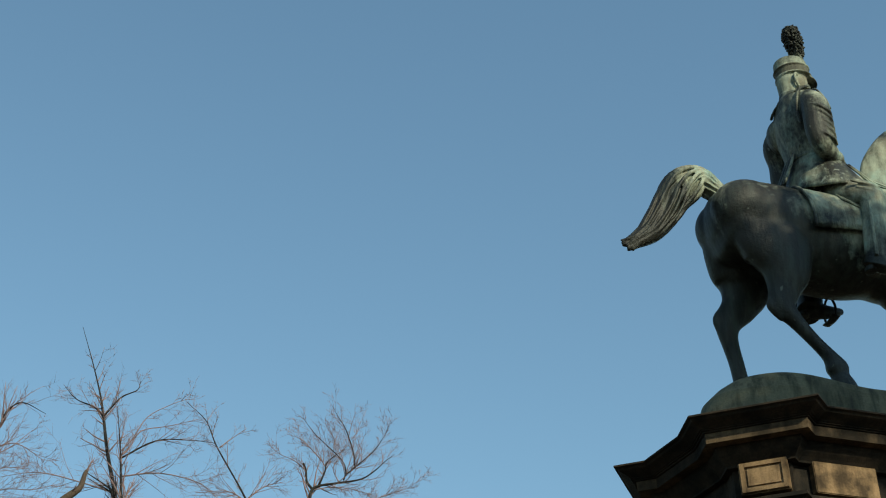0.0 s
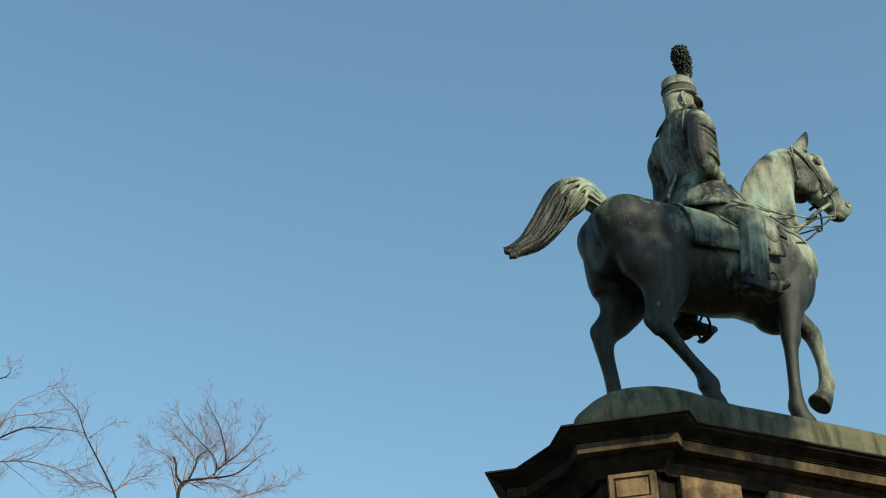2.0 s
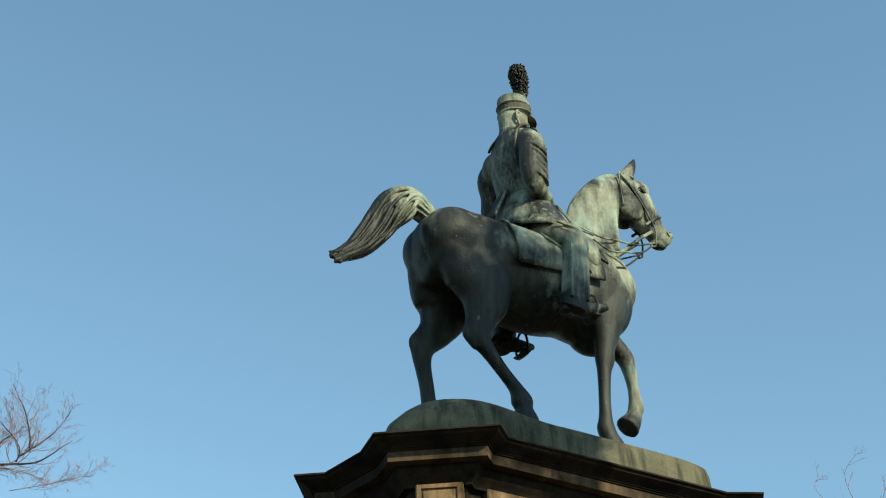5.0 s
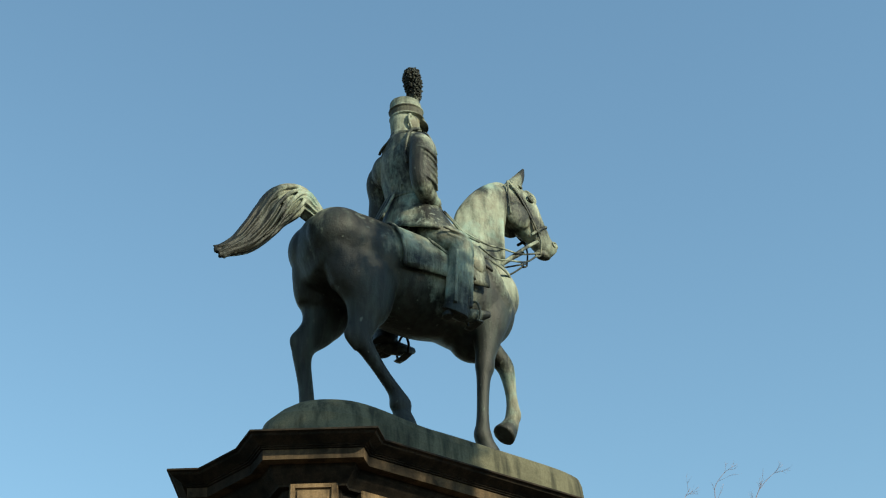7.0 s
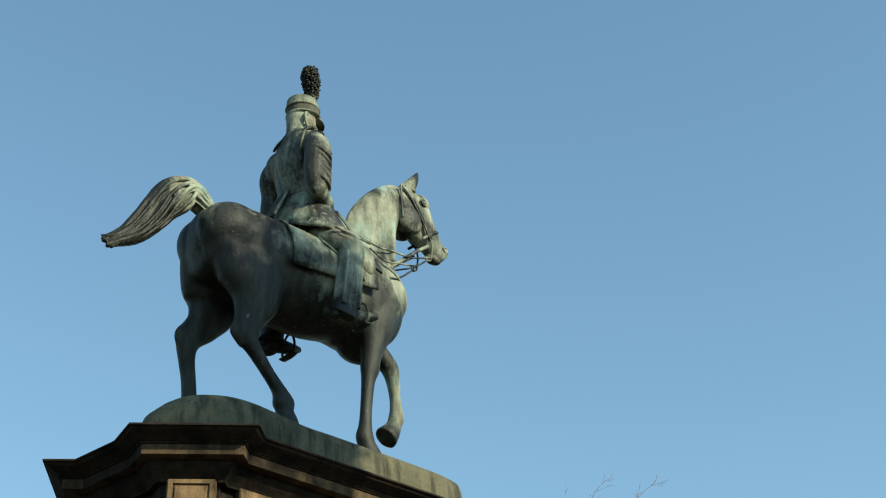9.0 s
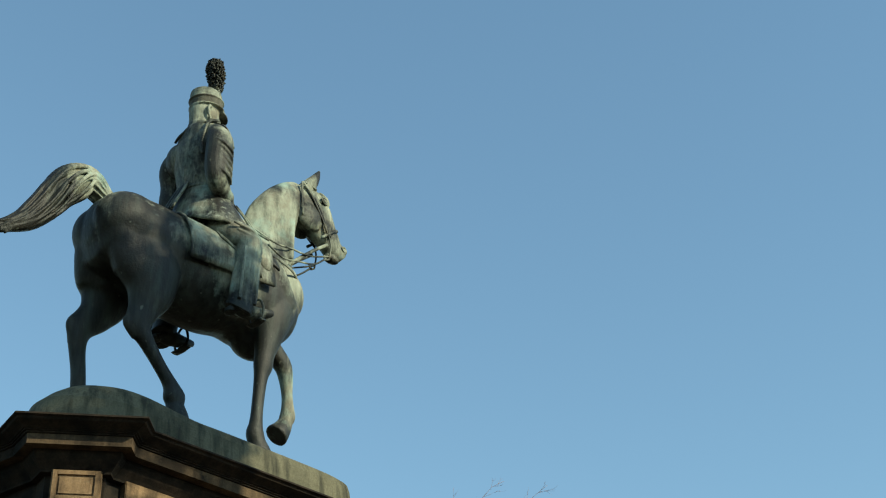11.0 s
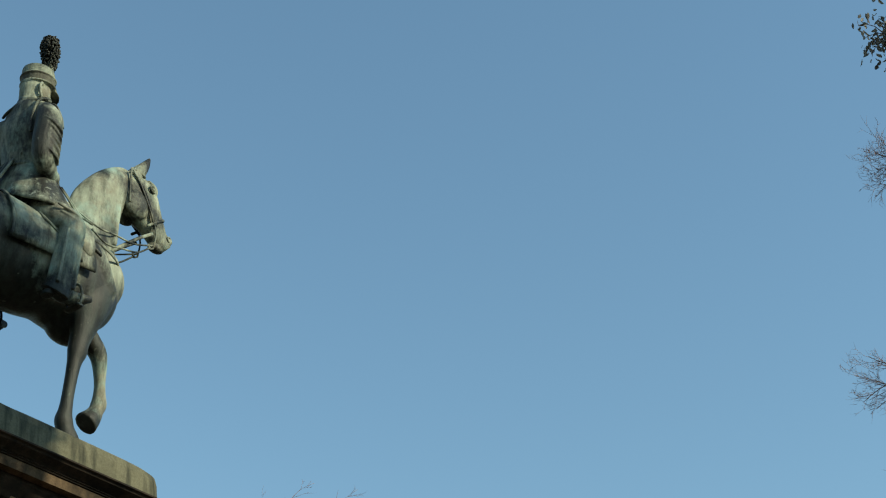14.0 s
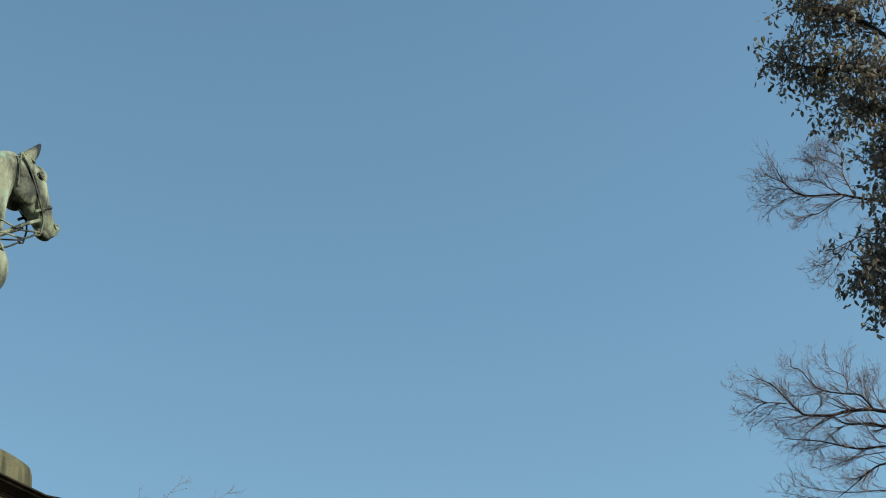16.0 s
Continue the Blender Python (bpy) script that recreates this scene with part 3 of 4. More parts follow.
    # seams and folds down the back of the coat
    for yy, bend in ((-0.03, 0.0), (0.13, -0.05), (-0.16, 0.05)):
        limb(s, [(-0.245 + abs(yy) * 0.25, yy, 3.26, 0.007, 0.007), (-0.262 + abs(yy) * 0.3, yy + bend * 0.5, 2.98, 0.009, 0.009), (-0.21 + abs(yy) * 0.2, yy + bend, 2.68, 0.007, 0.007)], 6, 4)
    # drag folds at the waist
    for k in range(4):
        limb(s, [(-0.10 - 0.03 * k, -0.25 + 0.03 * k, 2.90 - 0.05 * k, 0.007, 0.007), (-0.17, -0.17 + 0.02 * k, 2.80 - 0.04 * k, 0.012, 0.012), (-0.21, -0.06, 2.74 - 0.025 * k, 0.007, 0.007)], 6, 4)


def skirt(s):
    """The coat's skirt below the waist: a flared, folded shell with a crisp hem."""
    n, rows_ = 72, 9
    outer, inner = [], []
    for i in range(n):
        t = 2 * math.pi * i / n
        fold = math.sin(9 * t) + 0.5 * math.sin(14 * t + 1)
        for j in range(rows_ + 1):
            h = j / rows_
            for dst, off in ((outer, 0.0), (inner, -0.022)):
                rx, ry = 0.212 + 0.17 * h + 0.009 * h * fold + off, 0.272 + 0.215 * h ** 0.8 + 0.009 * h * fold + off
                dst.append((0.01 + 0.08 * h + rx * math.cos(t) * (1.0 if math.cos(t) < 0 else 1.0 + 0.3 * h), ry * math.sin(t), 2.64 - (0.36 + 0.17 * abs(math.sin(t)) ** 1.5 - 0.07 * math.cos(t)) * h + (0.0 if off == 0 else 0.004)))
    w, m = rows_ + 1, n * (rows_ + 1)
    faces = []
    for i in range(n):
        a, b = i * w, ((i + 1) % n) * w
        for j in range(rows_):
            faces.append((a + j, a + j + 1, b + j + 1, b + j))
            faces.append((m + a + j, m + b + j, m + b + j + 1, m + a + j + 1))
        faces.append((a + rows_, m + a + rows_, m + b + rows_, b + rows_))
        faces.append((a, b, m + b, m + a))
    s.add(outer + inner, faces)


def tack(s):
    # saddle
    limb(s, [(-0.34, 0, 2.14, 0.20, 0.06), (-0.1, 0, 2.17, 0.27, 0.07), (0.2, 0, 2.18, 0.27, 0.07), (0.45, 0, 2.20, 0.24, 0.08), (0.56, 0, 2.26, 0.12, 0.06)], 14)


def cloth(s, y, x0, x1, low0, low1, lean, depth=0.03, high=18, lift=0.035):
    """A thick saddle cloth or flap hanging over one flank."""
    cols, rows_ = 10, 12
    outer, inner = [], []
    for i in range(cols + 1):
        q = i / cols
        for j in range(rows_ + 1):
            a = radians(high + (low0 + (low1 - low0) * q - high) * j / rows_)
            for dst, add in ((outer, lift + depth), (inner, lift - 0.005)):
                dst.append((x0 + (x1 - x0) * q + lean * j / rows_, y * (0.435 + add) * math.sin(a), 1.66 + (0.49 + add) * math.cos(a)))
    w, n = rows_ + 1, (cols + 1) * (rows_ + 1)
    faces = []
    for i in range(cols):
        for j in range(rows_):
            q = (i * w + j, i * w + j + 1, (i + 1) * w + j + 1, (i + 1) * w + j)
            faces += [q, tuple(n + k for k in q[::-1])]
        for j in (0, rows_):
            faces.append((i * w + j, (i + 1) * w + j, n + (i + 1) * w + j, n + i * w + j))
    for j in range(rows_):
        for i in (0, cols):
            faces.append((i * w + j, i * w + j + 1, n + i * w + j + 1, n + i * w + j))
    s.add(outer + inner, faces)


def strap(s, pts, w, t, steps=5, axis=(0, 1, 0)):
    limb(s, [(*p, w, t) for p in pts], 8, steps, axis)


def plume(s):
    """A tall cock-feather plume at the front of the cap: narrow at its foot, full and drooping at its head."""
    rnd = random.Random(5)
    for k in range(900):
        h = rnd.random() ** 0.8
        a = rnd.uniform(0, 2 * math.pi)
        p = Vector((0.105 - 0.05 * h, 0, 4.01 + 0.385 * h))
        out = 0.018 + 0.058 * math.sin(math.pi * (0.04 + 0.70 * h)) ** 0.9
        d = Vector((math.cos(a), math.sin(a), 0))
        q = p + d * out * 0.6 + Vector((0, 0, 0.05))
        e = p + d * out * rnd.uniform(0.9, 1.15) + Vector((0, 0, 0.065))
        f = p + d * out * rnd.uniform(1.05, 1.45) + Vector((0, 0, rnd.uniform(0.02, 0.075)))
        limb(s, [(*p, 0.003, 0.003), (*q, 0.006, 0.003), (*e, 0.005, 0.003), (*f, 0.0012, 0.0012)], 4, 2)
    limb(s, [(0.125, 0, 3.86, 0.025, 0.025), (0.11, 0, 4.05, 0.04, 0.04), (0.08, 0, 4.3, 0.055, 0.055), (0.055, 0, 4.41, 0.02, 0.02)], 10, 4)


def scaled(s):
    s.v = [(x * K, y * K, z * K) for x, y, z in s.v]
    return s


def fused(s, voxel, soften):
    """The shapes melted into one skin."""
    tmp = new("cast", s.mesh("cast", BRONZE))
    mod = tmp.modifiers.new("skin", "REMESH")
    mod.mode, mod.voxel_size, mod.use_smooth_shade = "VOXEL", voxel, True
    sm = tmp.modifiers.new("soften", "SMOOTH")
    sm.factor, sm.iterations = 0.5, soften
    me = bpy.data.meshes.new_from_object(tmp.evaluated_get(bpy.context.evaluated_depsgraph_get()))
    bpy.data.objects.remove(tmp)
    return me


def equestrian_statue():
    body, detail = Shape(), Shape()
    horse(body, detail), tack(body), rider(detail)
    me, me2 = fused(scaled(body), 0.011, 34), fused(scaled(detail), 0.0072, 2)
    fine = Shape()
    for y in (-1, 1):
        cloth(fine, y, -0.40, 0.60, 104, 94, 0.03, 0.018)
        cloth(fine, y, -0.06, 0.40, 60, 92, 0.05, 0.014, 16, 0.055)
        strap(fine, [(-0.40 + 0.03 * q / 6, y * 0.49 * math.sin(radians(20 + 14 * q)), 1.66 + 0.545 * math.cos(radians(20 + 14 * q))) for q in range(7)], 0.014, 0.016, 3)
        # bridle: cheek strap, brow band, nose band, throat lash, bit, reins
        strap(fine, [(1.24, y * 0.10, 3.42), (1.32, y * 0.152, 3.25), (1.48, y * 0.155, 3.0), (1.60, y * 0.12, 2.85)], 0.008, 0.016)
        strap(fine, [(1.26, y * 0.11, 3.42), (1.40, y * 0.155, 3.18), (1.54, y * 0.135, 2.98), (1.63, y * 0.115, 2.86)], 0.008, 0.012)
        strap(fine, [(1.27, y * 0.12, 3.40), (1.38, y * 0.13, 3.38), (1.45, y * 0.05, 3.40)], 0.008, 0.014)
        for k in range(3):
            strap(fine, [(1.36, y * 0.10, 3.40 - 0.03 * k), (1.43, y * 0.09, 3.41 - 0.035 * k), (1.47, 0, 3.42 - 0.035 * k)], 0.010, 0.012)
        strap(fine, [(1.50, y * 0.12, 2.80), (1.61, y * 0.122, 2.90), (1.73, y * 0.10, 3.0), (1.77, 0, 3.02)], 0.008, 0.016)
        strap(fine, [(1.22, y * 0.11, 3.40), (1.19, y * 0.155, 3.15), (1.22, y * 0.14, 2.95)], 0.007, 0.012)
        strap(fine, [(1.60, y * 0.12, 2.86), (1.63, y * 0.12, 2.74), (1.61, y * 0.12, 2.57)], 0.008, 0.010)
        strap(fine, [(1.61, y * 0.12, 2.57), (1.56, y * 0.12, 2.54), (1.54, y * 0.12, 2.59)], 0.008, 0.009)
        strap(fine, [(1.58, y * 0.125, 2.74), (1.40, y * 0.14, 2.585), (1.20, y * 0.15, 2.39), (1.06, y * 0.16, 2.25), (1.0, y * 0.14, 2.18)], 0.007, 0.019)
        strap(fine, [(1.60, y * 0.12, 2.60), (1.32, y * 0.15, 2.465), (1.0, y * 0.235, 2.37), (0.72, y * 0.29, 2.30), (0.36, y * 0.10, 2.56)], 0.005, 0.007)
        strap(fine, [(1.57, y * 0.12, 2.56), (1.38, y * 0.15, 2.39), (1.10, y * 0.23, 2.26), (0.83, y * 0.33, 2.13), (0.60, y * 0.38, 2.16)], 0.006, 0.008)
        for k in range(2):
            strap(fine, [(0.30 + 0.035 * k, y * 0.16, 2.62), (0.40 + 0.03 * k, y * 0.20, 2.50), (0.50 + 0.03 * k, y * 0.26, 2.34), (0.66, y * 0.31, 2.27)], 0.004, 0.005)
        # eyelid and nostril rims
        for cx, cz, r in ((1.495, 3.25, 0.044), (1.85, 2.82, 0.034)):
            yy = 0.160 if r > 0.035 else 0.082
            strap(fine, [(cx + r * math.cos(t), y * (yy - 0.01 * math.cos(t)), cz + r * 0.8 * math.sin(t)) for t in np.linspace(0, 2 * math.pi, 13)], 0.008, 0.009, 2)
        blob(fine, (1.495, y * 0.152, 3.25), (0.034, 0.022, 0.03))
        # stirrup
        dx, dz = LEG[y]
        for sx in (-1, 1):
            strap(fine, [(0.40 + dx, y * 0.51 + sx * 0.085, 1.14 + dz), (0.40 + dx, y * 0.51 + sx * 0.105, 1.24 + dz), (0.40 + dx, y * 0.51 + sx * 0.06, 1.36 + dz), (0.40 + dx, y * 0.51, 1.40 + dz)], 0.012, 0.014, 4, (1, 0, 0))
        strap(fine, [(0.40 + dx, y * 0.51 - 0.10, 1.14 + dz), (0.40 + dx, y * 0.51, 1.13 + dz), (0.40 + dx, y * 0.51 + 0.10, 1.14 + dz)], 0.045, 0.014, 3, (1, 0, 0))
        # breast strap
        strap(fine, [(0.56, y * 0.40, 2.05), (0.85, y * 0.375, 2.02), (1.08, y * 0.25, 2.02), (1.20, 0, 2.02)], 0.010, 0.02)
        # pistol holster before the knee
        limb(fine, [(0.44, y * 0.40, 2.12, 0.03, 0.09), (0.50, y * 0.43, 1.98, 0.045, 0.11), (0.52, y * 0.45, 1.84, 0.05, 0.09), (0.53, y * 0.45, 1.77, 0.03, 0.05)], 16, 5)
        # front corner of the saddle cloth
        cloth(fine, y, 0.38, 0.66, 52, 72, 0.02, 0.018, 16, 0.06)
        # cape seam over the shoulder
        strap(fine, [(0.03, y * 0.20, 3.46), (0.02, y * 0.31, 3.39), (0.03, y * 0.41, 3.20), (0.03, y * 0.47, 3.02)], 0.008, 0.014)
    # edge of the short cape over the back of the shoulders
    strap(fine, [(0.02, -0.22, 3.48), (-0.10, -0.20, 3.45), (-0.20, -0.10, 3.40), (-0.245, 0.02, 3.35), (-0.255, 0.10, 3.32), (-0.245, 0.16, 3.30)], 0.014, 0.016)
    # shoulder cord
    cord = [(0.0, -0.22, 3.50), (-0.13, -0.25, 3.405), (-0.205, -0.285, 3.22), (-0.235, -0.305, 3.03), (-0.225, -0.31, 2.92)]
    strap(fine, cord, 0.014, 0.014)
    for k, q in enumerate(spline(cord, 7)):
        blob(fine, tuple(q), (0.02, 0.018, 0.014), (0, 40, 0), 5, 8)
    # belt and its tails behind the waist
    for k in range(3):
        strap(fine, [(-0.215, 0.07 - 0.075 * k, 2.68), (-0.28, 0.08 - 0.08 * k, 2.52), (-0.35, 0.13 - 0.085 * k, 2.33)], 0.028, 0.016)
    limb(fine, [(0.0, 0, 2.62, 0.272, 0.215), (0.0, 0, 2.655, 0.272, 0.215)], 28, 1)
    skirt(fine)
    plume(fine)
    extra = scaled(fine).mesh("fine", BRONZE)
    bm = bmesh.new()
    bm.from_mesh(me)
    bm.from_mesh(me2)
    bm.from_mesh(extra)
    bmesh.ops.recalc_face_normals(bm, faces=bm.faces)
    out = bpy.data.meshes.new("equestrian_statue")
    bm.to_mesh(out)
    bm.free()
    bpy.data.meshes.remove(extra)
    out.materials.clear()
    out.materials.append(BRONZE)
    out.polygons.foreach_set("use_smooth", [True] * len(out.polygons))
    ob = new("equestrian_statue", out)
    ob.matrix_world = pose(CENTRE.x, CENTRE.y, 1.6 + 6.95 * K, 0, 0, HEADING)
    return tagged(ob, "green-patinated bronze statue of a walking horse with a capped rider", "statue")


equestrian_statue()


# ---- the ground ----
def ground():
    bm = bmesh.new()
    n, size = 24, 4000.0
    grid = [[bm.verts.new((math.copysign(abs(i / n - 0.5) ** 2.2 * 4.6 * size / 2, i - n / 2), math.copysign(abs(j / n - 0.5) ** 2.2 * 4.6 * size / 2, j - n / 2), 0)) for j in range(n + 1)] for i in range(n + 1)]
    for i in range(n):
        for j in range(n):
            bm.faces.new((grid[i][j], grid[i + 1][j], grid[i + 1][j + 1], grid[i][j + 1]))
    ob = new("ground", bm_mesh("ground", bm, GROUND))
    return tagged(ob, "trodden grey gravel of the park round the pedestal", "ground", kind="structure")


ground()


def added_woods():
    """An added, unseen low ring of winter woods that closes the park all round and blocks low skylight."""
    bm = bmesh.new()
    n, rings = 240, []
    for z0, z1, r in ((0.0, 0.0, 48.0), (4.0, 0.0, 47.5), (8.0, 1.5, 47.8), (10.5, 3.5, 48.5)):
        rings.append([])
        for i in range(n):
            a = 2 * math.pi * i / n
            h = noise.fractal(Vector((12 * math.cos(a), 12 * math.sin(a), 0.3)), 1.0, 2.0, 5)
            k = r + 1.5 * noise.noise(Vector((25 * math.cos(a), 25 * math.sin(a), z0)))
            rings[-1].append(bm.verts.new((k * math.cos(a), k * math.sin(a), z0 + z1 * h)))
    for r, s in zip(rings, rings[1:]):
        for i in range(n):
            bm.faces.new((r[i], r[(i + 1) % n], s[(i + 1) % n], s[i]))
    ob = new("backdrop", bm_mesh("backdrop", bm, WOODS))
    return tagged(ob, "unseen ring of dark winter woods, added to block low skylight", "woods", kind="structure")


added_woods()


# ---- trees ----
def sprout(rnd, wood, twigs, start, way, length, radius, level, droop=0.0, spread=38.0, ratio=0.62, kids=(3, 5), fine=4):
    """One branch with its side branches, bent and tapered."""
    n, bend = 5, 0.09
    pts, radii, p, d = [Vector(start)], [radius], Vector(start), Vector(way).normalized()
    for i in range(1, n + 1):
        d = (d + Vector((rnd.gauss(0, bend), rnd.gauss(0, bend), rnd.gauss(0, bend * 0.8) + 0.05 - droop))).normalized()
        p = p + d * (length / n)
        pts.append(p.copy())
        radii.append(radius * (1 - 0.72 * i / n))
    tube(wood if radius > 0.02 else twigs, pts, radii, 6 if radius > 0.02 else (4 if radius > 0.006 else 3))
    if level >= fine:
        return
    for k in range(rnd.randint(*kids)):
        at = rnd.uniform(0.25, 1.0)
        i = min(n - 1, int(at * n))
        q = pts[i].lerp(pts[i + 1], at * n - i)
        axis = Vector((rnd.gauss(0, 1), rnd.gauss(0, 1), rnd.gauss(0, 1)))
        axis = (axis - d * axis.dot(d)).normalized()
        way2 = Matrix.Rotation(radians(rnd.uniform(0.6, 1.3) * spread), 3, axis) @ (pts[i + 1] - pts[i]).normalized()
        sprout(rnd, wood, twigs, q, way2, length * ratio * rnd.uniform(0.6, 1.1), max(0.0027, radii[i] * 0.5), level + 1, droop, spread, ratio, kids, fine)


def follow(rnd, wood, twigs, stations, dist, r0, r1, kids=6, kid_len=0.8, kid_level=2, droop=0.0, spread=36.0, fine=5):
    """A main limb through bearings seen from the walk, with side branches of its own."""
    pts = [bearing(s[0], s[1], dist + (s[2] if len(s) > 2 else 0)) for s in stations]
    line = [Vector(q) for q in spline([tuple(q) for q in pts], 4)]
    m = len(line) - 1
    radii = [r0 + (r1 - r0) * i / m for i in range(m + 1)]
    tube(wood if r0 > 0.02 else twigs, line, [max(0.003, r * 0.78) for r in radii], 7)
    for k in range(kids):
        at = rnd.uniform(0.08, 0.97) * m
        i = min(m - 1, int(at))
        d = (line[i + 1] - line[i]).normalized()
        axis = Vector((rnd.gauss(0, 1), rnd.gauss(0, 1), rnd.gauss(0, 1)))
        axis = (axis - d * axis.dot(d)).normalized()
        way = Matrix.Rotation(radians(rnd.uniform(0.6, 1.3) * spread), 3, axis) @ d
        sprout(rnd, wood, twigs, line[i].lerp(line[i + 1], at - i), way, kid_len * rnd.uniform(0.5, 1.35) * (1.1 - 0.5 * at / m), max(0.0040, radii[i] * 0.45), kid_level, droop, spread * 1.15, 0.62, (2, 4), fine)
    return line[0]


def tree(name, label, foot, build, bark_mat=None, twig_mat=None, leaf=None):
    wood, twigs, leaves = Shape(), Shape(), Shape()
    build(wood, twigs, leaves)
    top = new(name)
    top.location = (foot[0], foot[1], 0)
    tagged(top, label, "tree", kind="")
    for part_name, shape, mat in (("trunk", wood, bark_mat or BARK), ("crown", twigs, twig_mat or TWIG), ("foliage", leaves, leaf or LEAF)):
        if shape.v:
            shape.v = [(x - foot[0], y - foot[1], z) for x, y, z in shape.v]
            part(part_name, shape.mesh(part_name, mat), top)
    return top


def trunk_to(wood, foot, heads, r):
    """A trunk from the ground that forks to the given limb feet: (point, radius)."""
    lo = min(h[0].z for h in heads)
    mid = Vector((foot[0], foot[1], lo * 0.55))
    tube(wood, [Vector((foot[0], foot[1], 0)), Vector((foot[0], foot[1], 0.4)), mid * 0.5 + Vector((foot[0], foot[1], 0)) * 0.5, mid], [r * 1.5, r * 1.1, r, r * 0.85], 10)
    for p, rr in heads:
        bend = mid.lerp(p, 0.5) + Vector((0, 0, 0.12 * (p - mid).length))
        line = spline([tuple(mid - Vector((0, 0, 0.3))), tuple(bend), tuple(p)], 5)
        k = len(line) - 1
        tube(wood, line, [r * 0.7 + (rr - r * 0.7) * i / k for i in range(k + 1)], 8)


def bare_left(wood, twigs, leaves):
    rnd, D = random.Random(11), 24.0
    a = follow(rnd, wood, twigs, [(-12.6, 24.2), (-12.8, 25.2), (-13.3, 26.8), (-13.6, 28.0), (-13.8, 28.7), (-14.2, 29.7), (-14.8, 31.0)], D, 0.055, 0.004, 34, 0.5, 3, 0.0, 50)
    b = follow(rnd, wood, twigs, [(-12.4, 24.2), (-12.6, 25.3), (-12.8, 26.8), (-13.1, 28.4)], D - 0.4, 0.045, 0.004, 26, 0.7, 3)
    follow(rnd, wood, twigs, [(-13.6, 28.0), (-14.0, 28.3), (-14.7, 28.5), (-15.2, 28.9)], D, 0.022, 0.005, 8, 0.35, 3)
    follow(rnd, wood, twigs, [(-13.6, 28.0), (-13.0, 28.7), (-12.4, 29.0), (-12.3, 29.3)], D, 0.024, 0.005, 8, 0.35, 3)
    follow(rnd, wood, twigs, [(-12.8, 26.6), (-11.5, 27.3), (-10.2, 27.4), (-9.2, 27.35)], D - 0.4, 0.022, 0.004, 12, 0.5, 3)
    follow(rnd, wood, twigs, [(-12.79, 26.7), (-12.5, 26.95), (-12.1, 27.6), (-11.0, 27.85), (-9.9, 28.15)], D - 0.4, 0.018, 0.004, 10, 0.5, 3)
    follow(rnd, wood, twigs, [(-12.81, 26.85), (-12.4, 27.3), (-11.9, 28.1), (-11.0, 28.6), (-10.3, 28.85)], D - 0.4, 0.014, 0.004, 8, 0.4, 3)
    follow(rnd, wood, twigs, [(-12.7, 26.0), (-11.2, 26.2), (-9.6, 25.9), (-8.7, 25.2)], D - 0.2, 0.018, 0.004, 16, 0.7, 3)
    follow(rnd, wood, twigs, [(-12.8, 25.4), (-14.2, 25.7), (-15.8, 25.9), (-17.2, 25.6)], D, 0.018, 0.004, 18, 0.6, 3)
    trunk_to(wood, foot_left, [(a, 0.055), (b, 0.045)], 0.2)


def bare_second(wood, twigs, leaves):
    rnd, D = random.Random(12), 27.0
    a = follow(rnd, wood, twigs, [(-7.4, 24.4), (-7.9, 25.5), (-9.1, 27.2), (-9.6, 28.1), (-10.4, 28.7)], D, 0.03, 0.005, 16, 0.5, 3)
    follow(rnd, wood, twigs, [(-9.0, 27.2), (-8.6, 27.5), (-8.0, 27.9)], D, 0.016, 0.005, 4, 0.3, 3)
    follow(rnd, wood, twigs, [(-7.9, 25.4), (-7.2, 25.9), (-6.4, 26.1)], D, 0.02, 0.005, 14, 0.6, 3)
    follow(rnd, wood, twigs, [(-7.9, 25.4), (-8.6, 25.7), (-9.8, 25.6)], D, 0.02, 0.005, 14, 0.6, 3)
    trunk_to(wood, foot_second, [(a, 0.03)], 0.14)


